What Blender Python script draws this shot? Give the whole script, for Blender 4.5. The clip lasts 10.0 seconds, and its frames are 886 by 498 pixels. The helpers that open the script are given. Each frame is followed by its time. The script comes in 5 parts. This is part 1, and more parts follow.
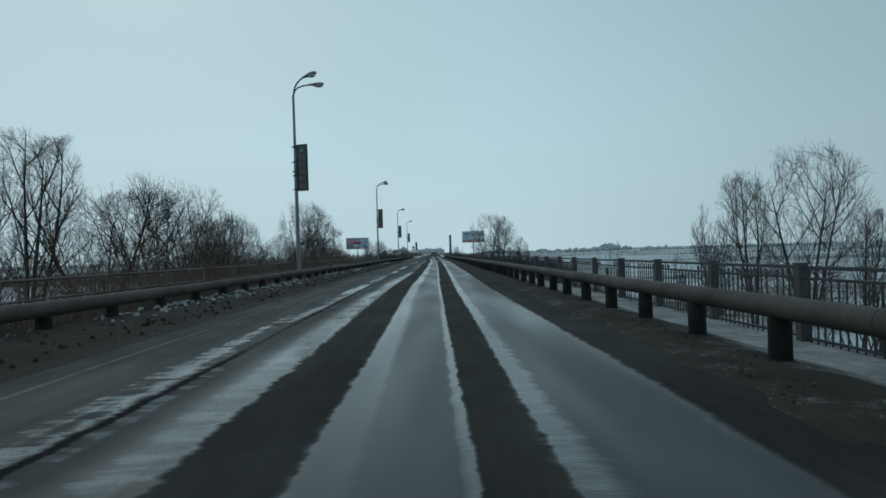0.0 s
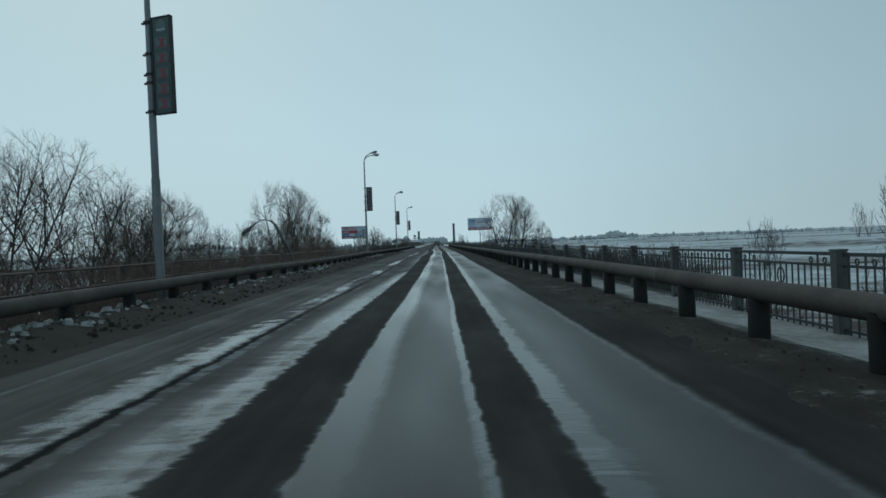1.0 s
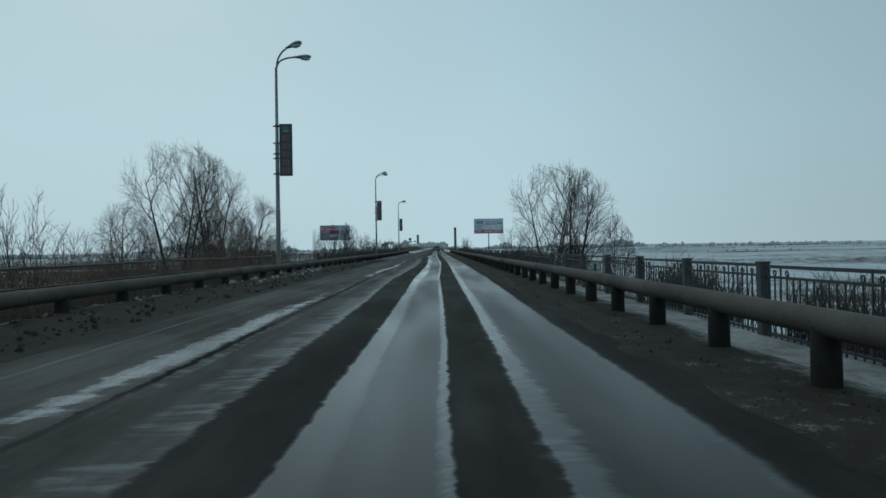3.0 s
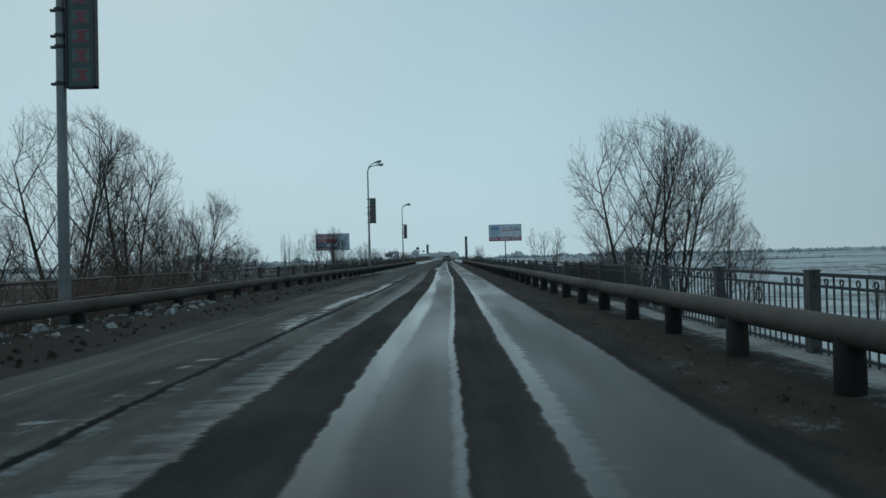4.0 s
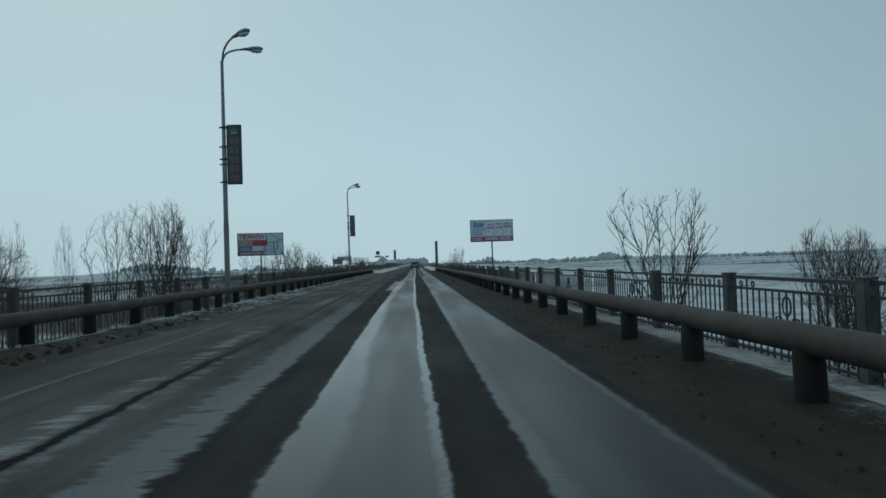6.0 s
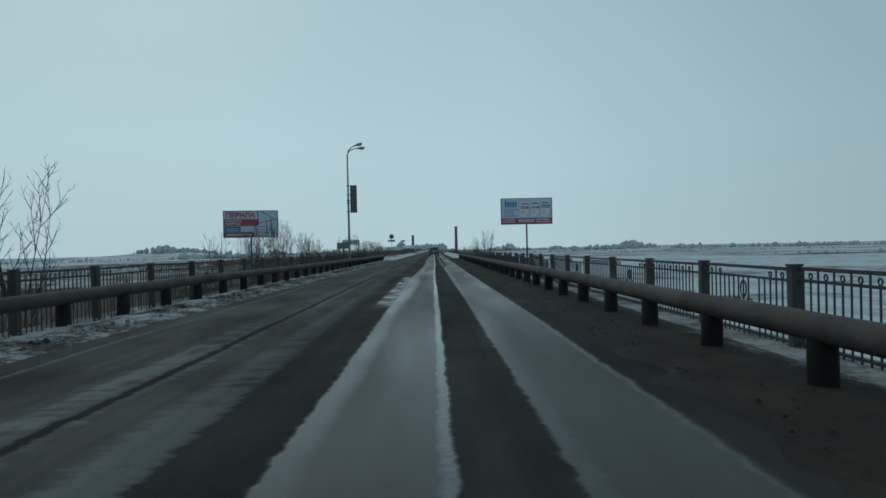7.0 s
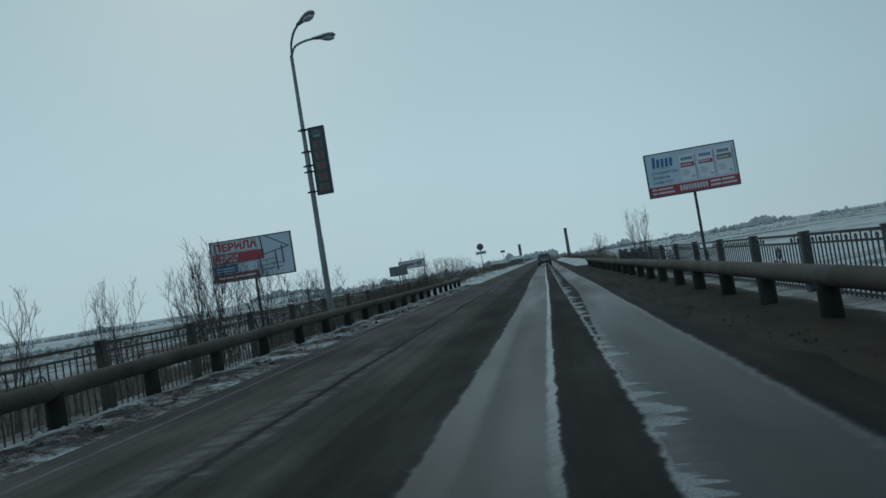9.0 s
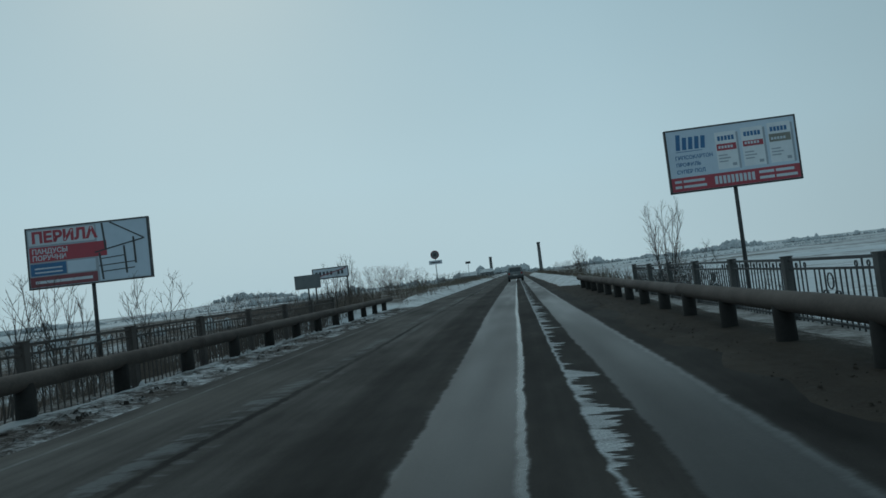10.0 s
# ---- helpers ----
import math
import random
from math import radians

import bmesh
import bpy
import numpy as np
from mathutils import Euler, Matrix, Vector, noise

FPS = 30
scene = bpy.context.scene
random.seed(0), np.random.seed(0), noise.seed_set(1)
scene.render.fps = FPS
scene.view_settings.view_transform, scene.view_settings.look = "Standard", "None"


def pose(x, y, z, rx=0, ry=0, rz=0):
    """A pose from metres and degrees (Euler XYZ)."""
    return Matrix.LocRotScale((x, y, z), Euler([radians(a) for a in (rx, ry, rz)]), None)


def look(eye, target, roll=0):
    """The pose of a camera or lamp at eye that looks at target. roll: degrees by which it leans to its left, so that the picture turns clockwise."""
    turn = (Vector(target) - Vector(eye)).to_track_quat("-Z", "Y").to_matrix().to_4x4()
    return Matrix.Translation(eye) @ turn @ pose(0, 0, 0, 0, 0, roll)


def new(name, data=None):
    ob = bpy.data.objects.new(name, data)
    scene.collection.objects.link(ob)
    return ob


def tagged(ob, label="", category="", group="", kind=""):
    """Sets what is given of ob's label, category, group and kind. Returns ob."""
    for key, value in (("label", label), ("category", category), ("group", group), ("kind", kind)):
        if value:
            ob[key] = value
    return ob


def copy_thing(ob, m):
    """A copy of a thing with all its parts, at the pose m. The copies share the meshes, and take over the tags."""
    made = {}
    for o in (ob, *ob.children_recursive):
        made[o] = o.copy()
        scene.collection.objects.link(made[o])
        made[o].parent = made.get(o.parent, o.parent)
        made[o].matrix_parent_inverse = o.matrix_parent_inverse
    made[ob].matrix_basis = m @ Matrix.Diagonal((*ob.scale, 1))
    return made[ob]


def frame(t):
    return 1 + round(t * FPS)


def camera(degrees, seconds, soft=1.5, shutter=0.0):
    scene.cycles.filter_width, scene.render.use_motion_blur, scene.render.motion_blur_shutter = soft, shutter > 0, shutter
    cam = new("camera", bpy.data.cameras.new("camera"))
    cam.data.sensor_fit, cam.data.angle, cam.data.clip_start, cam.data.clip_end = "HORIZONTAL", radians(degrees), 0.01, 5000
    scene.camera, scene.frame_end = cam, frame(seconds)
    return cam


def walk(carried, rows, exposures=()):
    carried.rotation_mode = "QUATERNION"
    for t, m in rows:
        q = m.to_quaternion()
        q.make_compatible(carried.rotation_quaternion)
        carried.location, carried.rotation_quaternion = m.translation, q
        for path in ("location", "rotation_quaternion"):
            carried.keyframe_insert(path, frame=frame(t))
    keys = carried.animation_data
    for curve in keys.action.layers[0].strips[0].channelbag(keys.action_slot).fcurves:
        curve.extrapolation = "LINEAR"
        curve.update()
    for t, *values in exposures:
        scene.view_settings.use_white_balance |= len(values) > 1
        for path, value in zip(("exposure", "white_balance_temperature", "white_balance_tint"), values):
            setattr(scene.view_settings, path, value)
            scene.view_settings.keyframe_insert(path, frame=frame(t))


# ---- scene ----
import functools

cam = camera(68.90, 10.0, soft=1.6)
# seconds, x, y, z, yaw to the left, pitch up, lean
PATH = [
    (0, -0.242, 0.053, 1.10, -0.921, 0.367, -1.755),
    (0.2, -0.258, 2.973, 1.10, 0.068, 0.376, -2.076),
    (0.5, -0.287, 7.354, 1.10, 0.138, 0.029, -2.271),
    (0.7, -0.290, 10.276, 1.10, -0.037, -0.383, -2.110),
    (1, -0.273, 14.664, 1.10, -0.625, -0.592, -2.250),
    (1.2, -0.242, 17.593, 1.10, -1.650, -0.955, -2.166),
    (1.5, -0.186, 21.991, 1.10, -0.451, -0.314, -1.647),
    (1.7, -0.141, 24.927, 1.10, 0.215, -0.181, -1.804),
    (2, -0.073, 29.337, 1.10, -1.464, -1.517, -1.526),
    (2.2, -0.035, 32.281, 1.10, -1.589, -0.642, -1.552),
    (2.5, 0.016, 36.701, 1.10, -0.651, -1.014, -0.997),
    (2.7, 0.044, 39.651, 1.10, -0.553, -0.600, -0.899),
    (3.8, 0.097, 55.962, 1.10, -0.513, 0.287, -1.526),
    (4, 0.107, 58.940, 1.10, 0.305, 0.745, -1.489),
    (4.2, 0.129, 61.920, 1.10, -0.945, 1.385, -1.394),
    (4.5, 0.171, 66.393, 1.10, -0.625, 1.930, -1.429),
    (4.7, 0.205, 69.377, 1.10, -1.702, 1.198, -1.636),
    (5, 0.263, 73.854, 1.10, -3.036, 2.869, -1.885),
    (5.2, 0.286, 76.841, 1.10, -2.747, 2.498, -1.929),
    (5.5, 0.311, 81.321, 1.10, -1.522, 2.878, -1.771),
    (5.7, 0.305, 84.308, 1.10, -2.382, 1.958, -2.061),
    (6.8, 0.173, 100.668, 1.10, -1.791, 0.545, -1.137),
    (7, 0.166, 103.624, 1.10, -0.771, 0.037, -1.183),
    (7.2, 0.175, 106.578, 1.10, -1.277, -0.332, -0.531),
    (7.5, 0.209, 111.005, 1.10, -1.321, -1.355, -2.939),
    (7.6, 0.224, 112.479, 1.10, -1.106, 0.005, -3.308),
    (7.8, 0.252, 115.426, 1.10, 2.857, 6.376, -5.486),
    (8, 0.275, 118.372, 1.10, 3.436, 5.026, -4.895),
    (8.2, 0.285, 121.318, 1.10, 2.952, 4.374, -7.010),
    (8.5, 0.288, 125.736, 1.10, 3.909, 2.507, -6.596),
    (8.7, 0.288, 128.682, 1.10, 2.305, 1.263, -4.274),
    (9, 0.278, 133.099, 1.10, 8.749, 2.101, -9.153),
    (9.2, 0.273, 136.045, 1.10, 5.254, 2.409, -6.990),
    (9.5, 0.280, 140.461, 1.10, 4.216, 2.388, -6.034),
    (9.7, 0.285, 143.404, 1.10, 7.377, 2.801, -6.922),
    (10, 0.283, 147.819, 1.10, 6.209, 2.663, -6.643),
]


def aim(x, y, z, yaw, pitch, roll):
    a, b = radians(yaw), radians(pitch)
    return look((x, y, z), (x - math.sin(a) * math.cos(b), y + math.cos(a) * math.cos(b), z + math.sin(b)), roll)


walk(cam, [(t, aim(*row)) for t, *row in PATH], exposures=[(0.0, 0.0), (2.5, -0.03), (5.0, -0.06), (7.0, -0.12), (8.5, -0.18), (10.0, -0.15)])

# ---- light: an overcast winter sky ----
world = bpy.data.worlds.new("overcast_sky")
scene.world = world
world.use_nodes = True
wn, wl = world.node_tree.nodes, world.node_tree.links
wn.clear()
w_out = wn.new("ShaderNodeOutputWorld")
w_bg = wn.new("ShaderNodeBackground")
sky = wn.new("ShaderNodeTexSky")
sky.sky_type, sky.sun_disc = "NISHITA", False
sky.sun_elevation, sky.sun_rotation = radians(35), radians(-25)
sky.dust_density, sky.air_density = 6.0, 1.5
w_geo = wn.new("ShaderNodeTexCoord")
w_sep = wn.new("ShaderNodeSeparateXYZ")
w_ramp = wn.new("ShaderNodeValToRGB")
w_ramp.color_ramp.elements[0].position, w_ramp.color_ramp.elements[0].color = 0.0, (0.464, 0.632, 0.694, 1)
w_ramp.color_ramp.elements[1].position, w_ramp.color_ramp.elements[1].color = 0.55, (0.291, 0.451, 0.528, 1)
w_mid = w_ramp.color_ramp.elements.new(0.16)
w_mid.color = (0.424, 0.612, 0.694, 1)
w_noise = wn.new("ShaderNodeTexNoise")
w_noise.inputs["Scale"].default_value = 1.6
w_noise.inputs["Detail"].default_value = 3.0
w_cloud = wn.new("ShaderNodeMapRange")
w_cloud.inputs["To Min"].default_value, w_cloud.inputs["To Max"].default_value = 0.93, 1.07
w_mul = wn.new("ShaderNodeVectorMath")
w_mul.operation = "SCALE"
w_mix = wn.new("ShaderNodeMixRGB")
w_mix.blend_type = "ADD"
w_mix.inputs[0].default_value = 0.003
wl.new(w_geo.outputs["Generated"], w_sep.inputs[0])
wl.new(w_geo.outputs["Generated"], w_noise.inputs["Vector"])
wl.new(w_sep.outputs["Z"], w_ramp.inputs[0])
w_east = wn.new("ShaderNodeMapRange")
w_east.interpolation_type = "SMOOTHSTEP"
for w_i, w_v in enumerate((0.05, 0.75, 1.0, 0.72)):
    w_east.inputs[w_i + 1].default_value = w_v
w_both = wn.new("ShaderNodeMath")
w_both.operation = "MULTIPLY"
wl.new(w_sep.outputs["X"], w_east.inputs[0])
wl.new(w_noise.outputs[0], w_cloud.inputs[0])
wl.new(w_cloud.outputs[0], w_both.inputs[0])
wl.new(w_east.outputs[0], w_both.inputs[1])
wl.new(w_ramp.outputs[0], w_mul.inputs[0])
wl.new(w_both.outputs[0], w_mul.inputs["Scale"])
wl.new(w_mul.outputs[0], w_mix.inputs[1])
wl.new(sky.outputs[0], w_mix.inputs[2])
wl.new(w_mix.outputs[0], w_bg.inputs["Color"])
w_bg.inputs["Strength"].default_value = 1.0
wl.new(w_bg.outputs[0], w_out.inputs["Surface"])

sun_data = bpy.data.lights.new("sun", "SUN")
sun_data.energy, sun_data.angle, sun_data.color = 0.25, radians(40), (1.0, 0.97, 0.92)
sun = new("sun", sun_data)
sun.matrix_world = look((-20, 40, 60), (0, 0, 0))


# ---- materials ----
class Nodes:
    """A small builder for node materials."""

    def __init__(self, name):
        self.m = bpy.data.materials.new(name)
        self.m.use_nodes = True
        self.t = self.m.node_tree
        self.bsdf = self.t.nodes["Principled BSDF"]

    def add(self, kind, **values):
        n = self.t.nodes.new(kind)
        for key, v in values.items():
            n.inputs[key.replace("_", " ")].default_value = v
        return n

    def link(self, a, b):
        self.t.links.new(a, b)

    def place(self):
        return self.t.nodes.new("ShaderNodeNewGeometry").outputs["Position"]

    def noise(self, vec, scale, detail=4.0, rough=0.6):
        n = self.add("ShaderNodeTexNoise", Scale=scale, Detail=detail, Roughness=rough)
        self.link(vec, n.inputs["Vector"])
        return n.outputs[0]

    def stretch(self, vec, sx, sy, sz):
        n = self.t.nodes.new("ShaderNodeMapping")
        n.inputs["Scale"].default_value = (sx, sy, sz)
        self.link(vec, n.inputs["Vector"])
        return n.outputs[0]

    def math(self, op, a, b=0.0, clamp=False):
        n = self.t.nodes.new("ShaderNodeMath")
        n.operation, n.use_clamp = op, clamp
        for i, v in enumerate((a, b)):
            if isinstance(v, (int, float)):
                n.inputs[i].default_value = v
            else:
                self.link(v, n.inputs[i])
        return n.outputs[0]

    def span(self, v, a, b, c=0.0, d=1.0, smooth=False):
        n = self.t.nodes.new("ShaderNodeMapRange")
        n.interpolation_type = "SMOOTHSTEP" if smooth else "LINEAR"
        for i, q in enumerate((a, b, c, d)):
            n.inputs[i + 1].default_value = q
        self.link(v, n.inputs[0])
        return n.outputs[0]

    def mix(self, f, a, b):
        n = self.t.nodes.new("ShaderNodeMixRGB")
        for i, v in enumerate((f, a, b)):
            if isinstance(v, (int, float)):
                n.inputs[i].default_value = v if i == 0 else (v, v, v, 1)
            elif isinstance(v, tuple):
                n.inputs[i].default_value = (*v, 1)
            else:
                self.link(v, n.inputs[i])
        return n.outputs[0]

    def bump(self, height, strength, distance):
        n = self.add("ShaderNodeBump", Strength=strength, Distance=distance)
        self.link(height, n.inputs["Height"])
        self.link(n.outputs[0], self.bsdf.inputs["Normal"])

    def base(self, c):
        if isinstance(c, tuple):
            self.bsdf.inputs["Base Color"].default_value = (*c, 1)
        else:
            self.link(c, self.bsdf.inputs["Base Color"])

    def rough(self, r):
        if isinstance(r, (int, float)):
            self.bsdf.inputs["Roughness"].default_value = r
        else:
            self.link(r, self.bsdf.inputs["Roughness"])


def simple(name, color, dark, rough=0.7, fine=30.0, coarse=1.5, metal=0.0, bump=0.2, depth=0.004, vary=0.0, spec=0.5):
    """Two colours mixed at two scales, with fine relief; vary: by how much single pieces differ."""
    n = Nodes(name)
    p = n.place()
    big, small = n.noise(p, coarse, 3), n.noise(p, fine, 4)
    f = n.math("ADD", n.math("MULTIPLY", big, 0.6), n.math("MULTIPLY", small, 0.4))
    f = n.span(f, 0.36, 0.64)
    c = n.mix(f, dark, color)
    if vary:
        rnd = n.t.nodes.new("ShaderNodeObjectInfo").outputs["Random"]
        hsv = n.add("ShaderNodeHueSaturation")
        n.link(n.span(rnd, 0, 1, 1 - vary, 1 + vary), hsv.inputs["Value"])
        n.link(c, hsv.inputs["Color"])
        c = hsv.outputs[0]
    n.base(c)
    n.rough(n.span(small, 0.3, 0.7, max(rough - 0.12, 0.03), min(rough + 0.1, 1)))
    n.bsdf.inputs["Metallic"].default_value = metal
    n.bsdf.inputs["Specular IOR Level"].default_value = spec
    n.bump(small, bump, depth)
    return n.m


def road_material():
    """Worn asphalt: wet ruts that mirror the sky, rough dark tracks, slush along their edges. The mesh carries "lane", the
    place across the road counted by the ruts: left tracks below -1.5, middle rut -0.75 to 0.22, right rut 0.72 to 1.78."""
    n = Nodes("wet_worn_asphalt")
    p = n.place()
    sep = n.t.nodes.new("ShaderNodeSeparateXYZ")
    n.link(p, sep.inputs[0])
    x, y = sep.outputs["X"], sep.outputs["Y"]
    lane = n.t.nodes.new("ShaderNodeAttribute")
    lane.attribute_name = "lane"
    u = lane.outputs["Fac"]
    mul, add, sub, top = (lambda a, b: n.math("MULTIPLY", a, b)), (lambda a, b: n.math("ADD", a, b)), (lambda a, b: n.math("SUBTRACT", a, b)), (lambda a, b: n.math("MAXIMUM", a, b))
    long_n = n.noise(n.stretch(p, 0.9, 0.16, 1.0), 1.0, 3)
    jag = n.noise(n.stretch(p, 1.2, 3.2, 1.0), 1.0, 4, 0.7)
    comb = n.noise(n.stretch(p, 0.9, 4.6, 1.0), 1.0, 4, 0.66)
    fine_comb = n.noise(n.stretch(p, 1.6, 13.0, 1.0), 1.0, 3, 0.6)
    comb_w = mul(sub(add(mul(comb, 0.7), mul(fine_comb, 0.3)), 0.5), 0.55)
    wob = add(mul(sub(long_n, 0.5), 0.10), mul(sub(jag, 0.5), 0.13))
    uw = add(u, wob)
    ragged = add(uw, mul(comb_w, 0.12))
    toothed = add(uw, mul(comb_w, 0.75))

    def up(v, a, soft=0.03):
        return n.span(v, a - soft, a + soft, smooth=True)

    def down(v, a, soft=0.03):
        return n.span(v, a - soft, a + soft, 1, 0, smooth=True)

    def band(v, a, b, soft=0.03):
        return mul(up(v, a, soft), down(v, b, soft))

    early = n.span(y, 70.0, 122.0, 1.0, 0.0, smooth=True)
    first = n.span(y, 30.0, 75.0, 1.0, 0.0, smooth=True)
    late = n.span(y, 138.0, 153.0, 0.0, 1.0, smooth=True)
    # how thin the film of water is in the middle of a rut
    worn = n.span(n.noise(n.stretch(p, 0.7, 0.07, 1), 1.0, 2), 0.35, 0.65, 0.38, 0.55)
    worn = mul(worn, n.span(y, 85, 130, 1.0, 0.86))
    pale = n.span(n.noise(n.stretch(p, 0.5, 0.05, 1), 1.0, 2), 0.35, 0.65, -0.42, -0.20)
    wet_m = mul(up(ragged, -0.75), down(uw, 0.22, 0.022))
    wet_m = mul(wet_m, top(worn, top(n.span(uw, 0.02, 0.18, 0.0, 0.66, smooth=True), mul(down(sub(uw, pale), 0.0, 0.26), n.span(y, 100, 150, 0.62, 0.40)))))
    wet_r = mul(up(sub(ragged, mul(late, 0.36)), 0.72), down(ragged, 1.78, 0.035))
    wet_r = mul(wet_r, top(worn, top(n.span(uw, 1.48, 1.76, 0.0, 0.46, smooth=True), mul(n.span(toothed, 0.80, 1.16, 0.66, 0.0, smooth=True), n.span(y, 70, 100, 1.0, 0.7)))))
    # tracks of the other lane: damp, with broken pools along their edges
    pools = n.noise(n.stretch(p, 0.8, 0.10, 1), 1.0, 4)
    pools = add(pools, mul(n.span(y, 60, 68, 0.0, 0.15, smooth=True), n.span(y, 106, 118, 1.0, 0.0, smooth=True)))
    strip_l = n.math("ADD", uw, n.span(y, 26.0, 44.0, 0.0, -0.44, smooth=True))
    wet_l = mul(mul(n.span(strip_l, -2.36, -1.75, smooth=True), down(toothed, -1.50, 0.04)), mul(n.span(add(add(pools, mul(early, 0.11)), mul(sub(comb, 0.5), 0.34)), 0.44, 0.60, 0.14, 0.62), early))
    pools_b = n.noise(n.stretch(p, 1.6, 0.16, 1), 1.0, 4)
    wet_ll = mul(band(add(uw, mul(comb_w, 1.1)), -2.92, -2.50, 0.06), mul(n.span(add(add(pools_b, mul(early, 0.06)), mul(sub(comb, 0.5), 0.60)), 0.52, 0.62, 0.0, 0.60), n.span(early, 0, 1, 0.12, 1.0)))
    wet_far = mul(band(uw, -3.85, -2.95, 0.12), mul(n.span(n.noise(n.stretch(p, 3.2, 0.05, 1), 1.0, 3), 0.46, 0.60, 0.0, 0.20), first))
    puddle = mul(band(add(uw, mul(comb_w, 0.35)), -1.12, -0.68, 0.08), mul(mul(n.span(y, 115.5, 117, smooth=True), n.span(y, 129, 131, 1, 0, smooth=True)), n.span(n.noise(n.stretch(p, 1.2, 2.4, 1.0), 1.0, 5, 0.7), 0.42, 0.54, 0.0, 0.62)))
    wet = top(top(top(wet_m, wet_r), top(wet_l, wet_ll)), top(wet_far, puddle))
    # slush and thin ice along the edges of the wet tracks
    slush = mul(band(uw, 0.165, 0.225, 0.018), n.span(jag, 0.36, 0.52, 0.3, 1.0))
    slush = top(slush, mul(band(add(toothed, 0.02), 0.74, 1.02, 0.05), mul(n.span(add(mul(long_n, 0.35), mul(comb, 0.65)), 0.50, 0.58), add(n.span(y, 55, 85, 1.0, 0.35), mul(late, -0.35)))))
    teeth = n.noise(n.stretch(p, 0.5, 2.6, 1.0), 1.0, 4, 0.62)
    ridge = mul(mul(up(uw, 0.70, 0.02), down(sub(uw, mul(top(sub(teeth, 0.49), 0.0), 1.7)), 0.735, 0.02)), n.span(y, 129.0, 141.0, smooth=True))
    slush = top(slush, mul(band(uw, 1.70, 1.80, 0.03), n.span(jag, 0.45, 0.62, 0.0, 0.5)))
    slush = top(slush, mul(band(uw, -0.78, -0.70, 0.03), n.span(jag, 0.5, 0.62, 0.0, 0.6)))
    thrown = top(mul(mul(band(add(uw, mul(comb_w, 1.1)), -1.90, -1.50, 0.05), n.span(y, 94.0, 122.0, 1.0, 0.0, smooth=True)), n.span(add(mul(pools, 0.5), mul(comb, 0.5)), 0.48, 0.55, 0.0, 1.0)),
                 mul(mul(top(band(add(uw, mul(comb_w, 0.8)), -2.80, -2.49, 0.04), band(add(uw, mul(comb_w, 0.35)), -2.37, -2.24, 0.03)), n.span(early, 0, 1, 0.6, 1.2)), n.span(add(mul(pools_b, 0.5), mul(comb, 0.5)), 0.49, 0.56, 0.0, 1.0)))
    # what is left of the painted edge line, with slush caught on it
    edge_x = add(sub(sub(x, n.span(y, 57, 82, 0.0, 0.36, smooth=True)), n.span(y, 92, 116, 0.0, -0.46, smooth=True)), mul(wob, 0.45))
    edge = mul(band(edge_x, -3.885, -3.825, 0.022), n.span(add(mul(jag, 0.6), mul(long_n, 0.4)), 0.40, 0.54, 0.25, 1.0))
    slush = n.math("MULTIPLY", slush, 0.26)
    groove = mul(band(add(uw, mul(sub(jag, 0.5), 0.05)), -2.47, -2.38, 0.02), mul(n.span(pools_b, 0.34, 0.50, 0.25, 1.0), n.span(y, 92, 112, 1.0, 0.75)))
    grit = n.noise(p, 55.0, 3, 0.7)
    stain = n.noise(n.stretch(p, 1.0, 0.25, 1.0), 0.9, 4)
    dry = n.mix(n.span(add(mul(stain, 0.7), mul(grit, 0.3)), 0.35, 0.65), (0.022, 0.0205, 0.019), (0.050, 0.047, 0.0435))
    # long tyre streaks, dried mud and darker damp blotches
    tread = n.noise(n.stretch(p, 5.0, 0.05, 1.0), 1.0, 3, 0.6)
    blot = n.noise(n.stretch(p, 0.7, 0.35, 1.0), 1.0, 5, 0.65)
    hsv = n.add("ShaderNodeHueSaturation")
    # the left lane is lighter, most of all before y 90
    lane_gain = add(1.0, mul(n.span(uw, -1.75, -1.45, 1.0, 0.0, smooth=True), n.span(y, 90, 125, 1.45, 1.05)))
    n.link(mul(lane_gain, mul(n.span(tread, 0.3, 0.7, 0.80, 1.18), n.span(blot, 0.35, 0.65, 0.72, 1.28))), hsv.inputs["Value"])
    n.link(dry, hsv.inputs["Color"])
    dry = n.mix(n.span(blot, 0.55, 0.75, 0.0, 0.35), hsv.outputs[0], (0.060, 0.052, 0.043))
    dry = n.mix(groove, dry, (0.010, 0.0095, 0.009))
    damp = n.mix(n.span(stain, 0.3, 0.7), (0.010, 0.0115, 0.0125), (0.022, 0.025, 0.0265))
    c = n.mix(wet, dry, damp)
    c = n.mix(mul(edge, 0.42), c, (0.26, 0.27, 0.27))
    c = n.mix(mul(thrown, n.span(grit, 0.3, 0.7, 0.30, 0.64)), c, (0.25, 0.268, 0.275))
    c = n.mix(slush, c, (0.20, 0.215, 0.22))
    c = n.mix(mul(ridge, n.span(jag, 0.3, 0.55, 0.45, 0.95)), c, n.mix(n.span(grit, 0.35, 0.65), (0.26, 0.275, 0.28), (0.46, 0.48, 0.49)))
    n.base(c)
    film = n.span(n.noise(n.stretch(p, 0.9, 0.12, 1), 1.0, 2), 0.3, 0.7, 0.14, 0.32)
    wet = mul(wet, n.math("SUBTRACT", 1.0, ridge))
    n.rough(n.mix(n.span(wet, 0.05, 0.6), n.span(grit, 0.3, 0.7, 0.78, 0.95), film))
    n.link(n.mix(wet, 0.06, 0.42), n.bsdf.inputs["Specular IOR Level"])
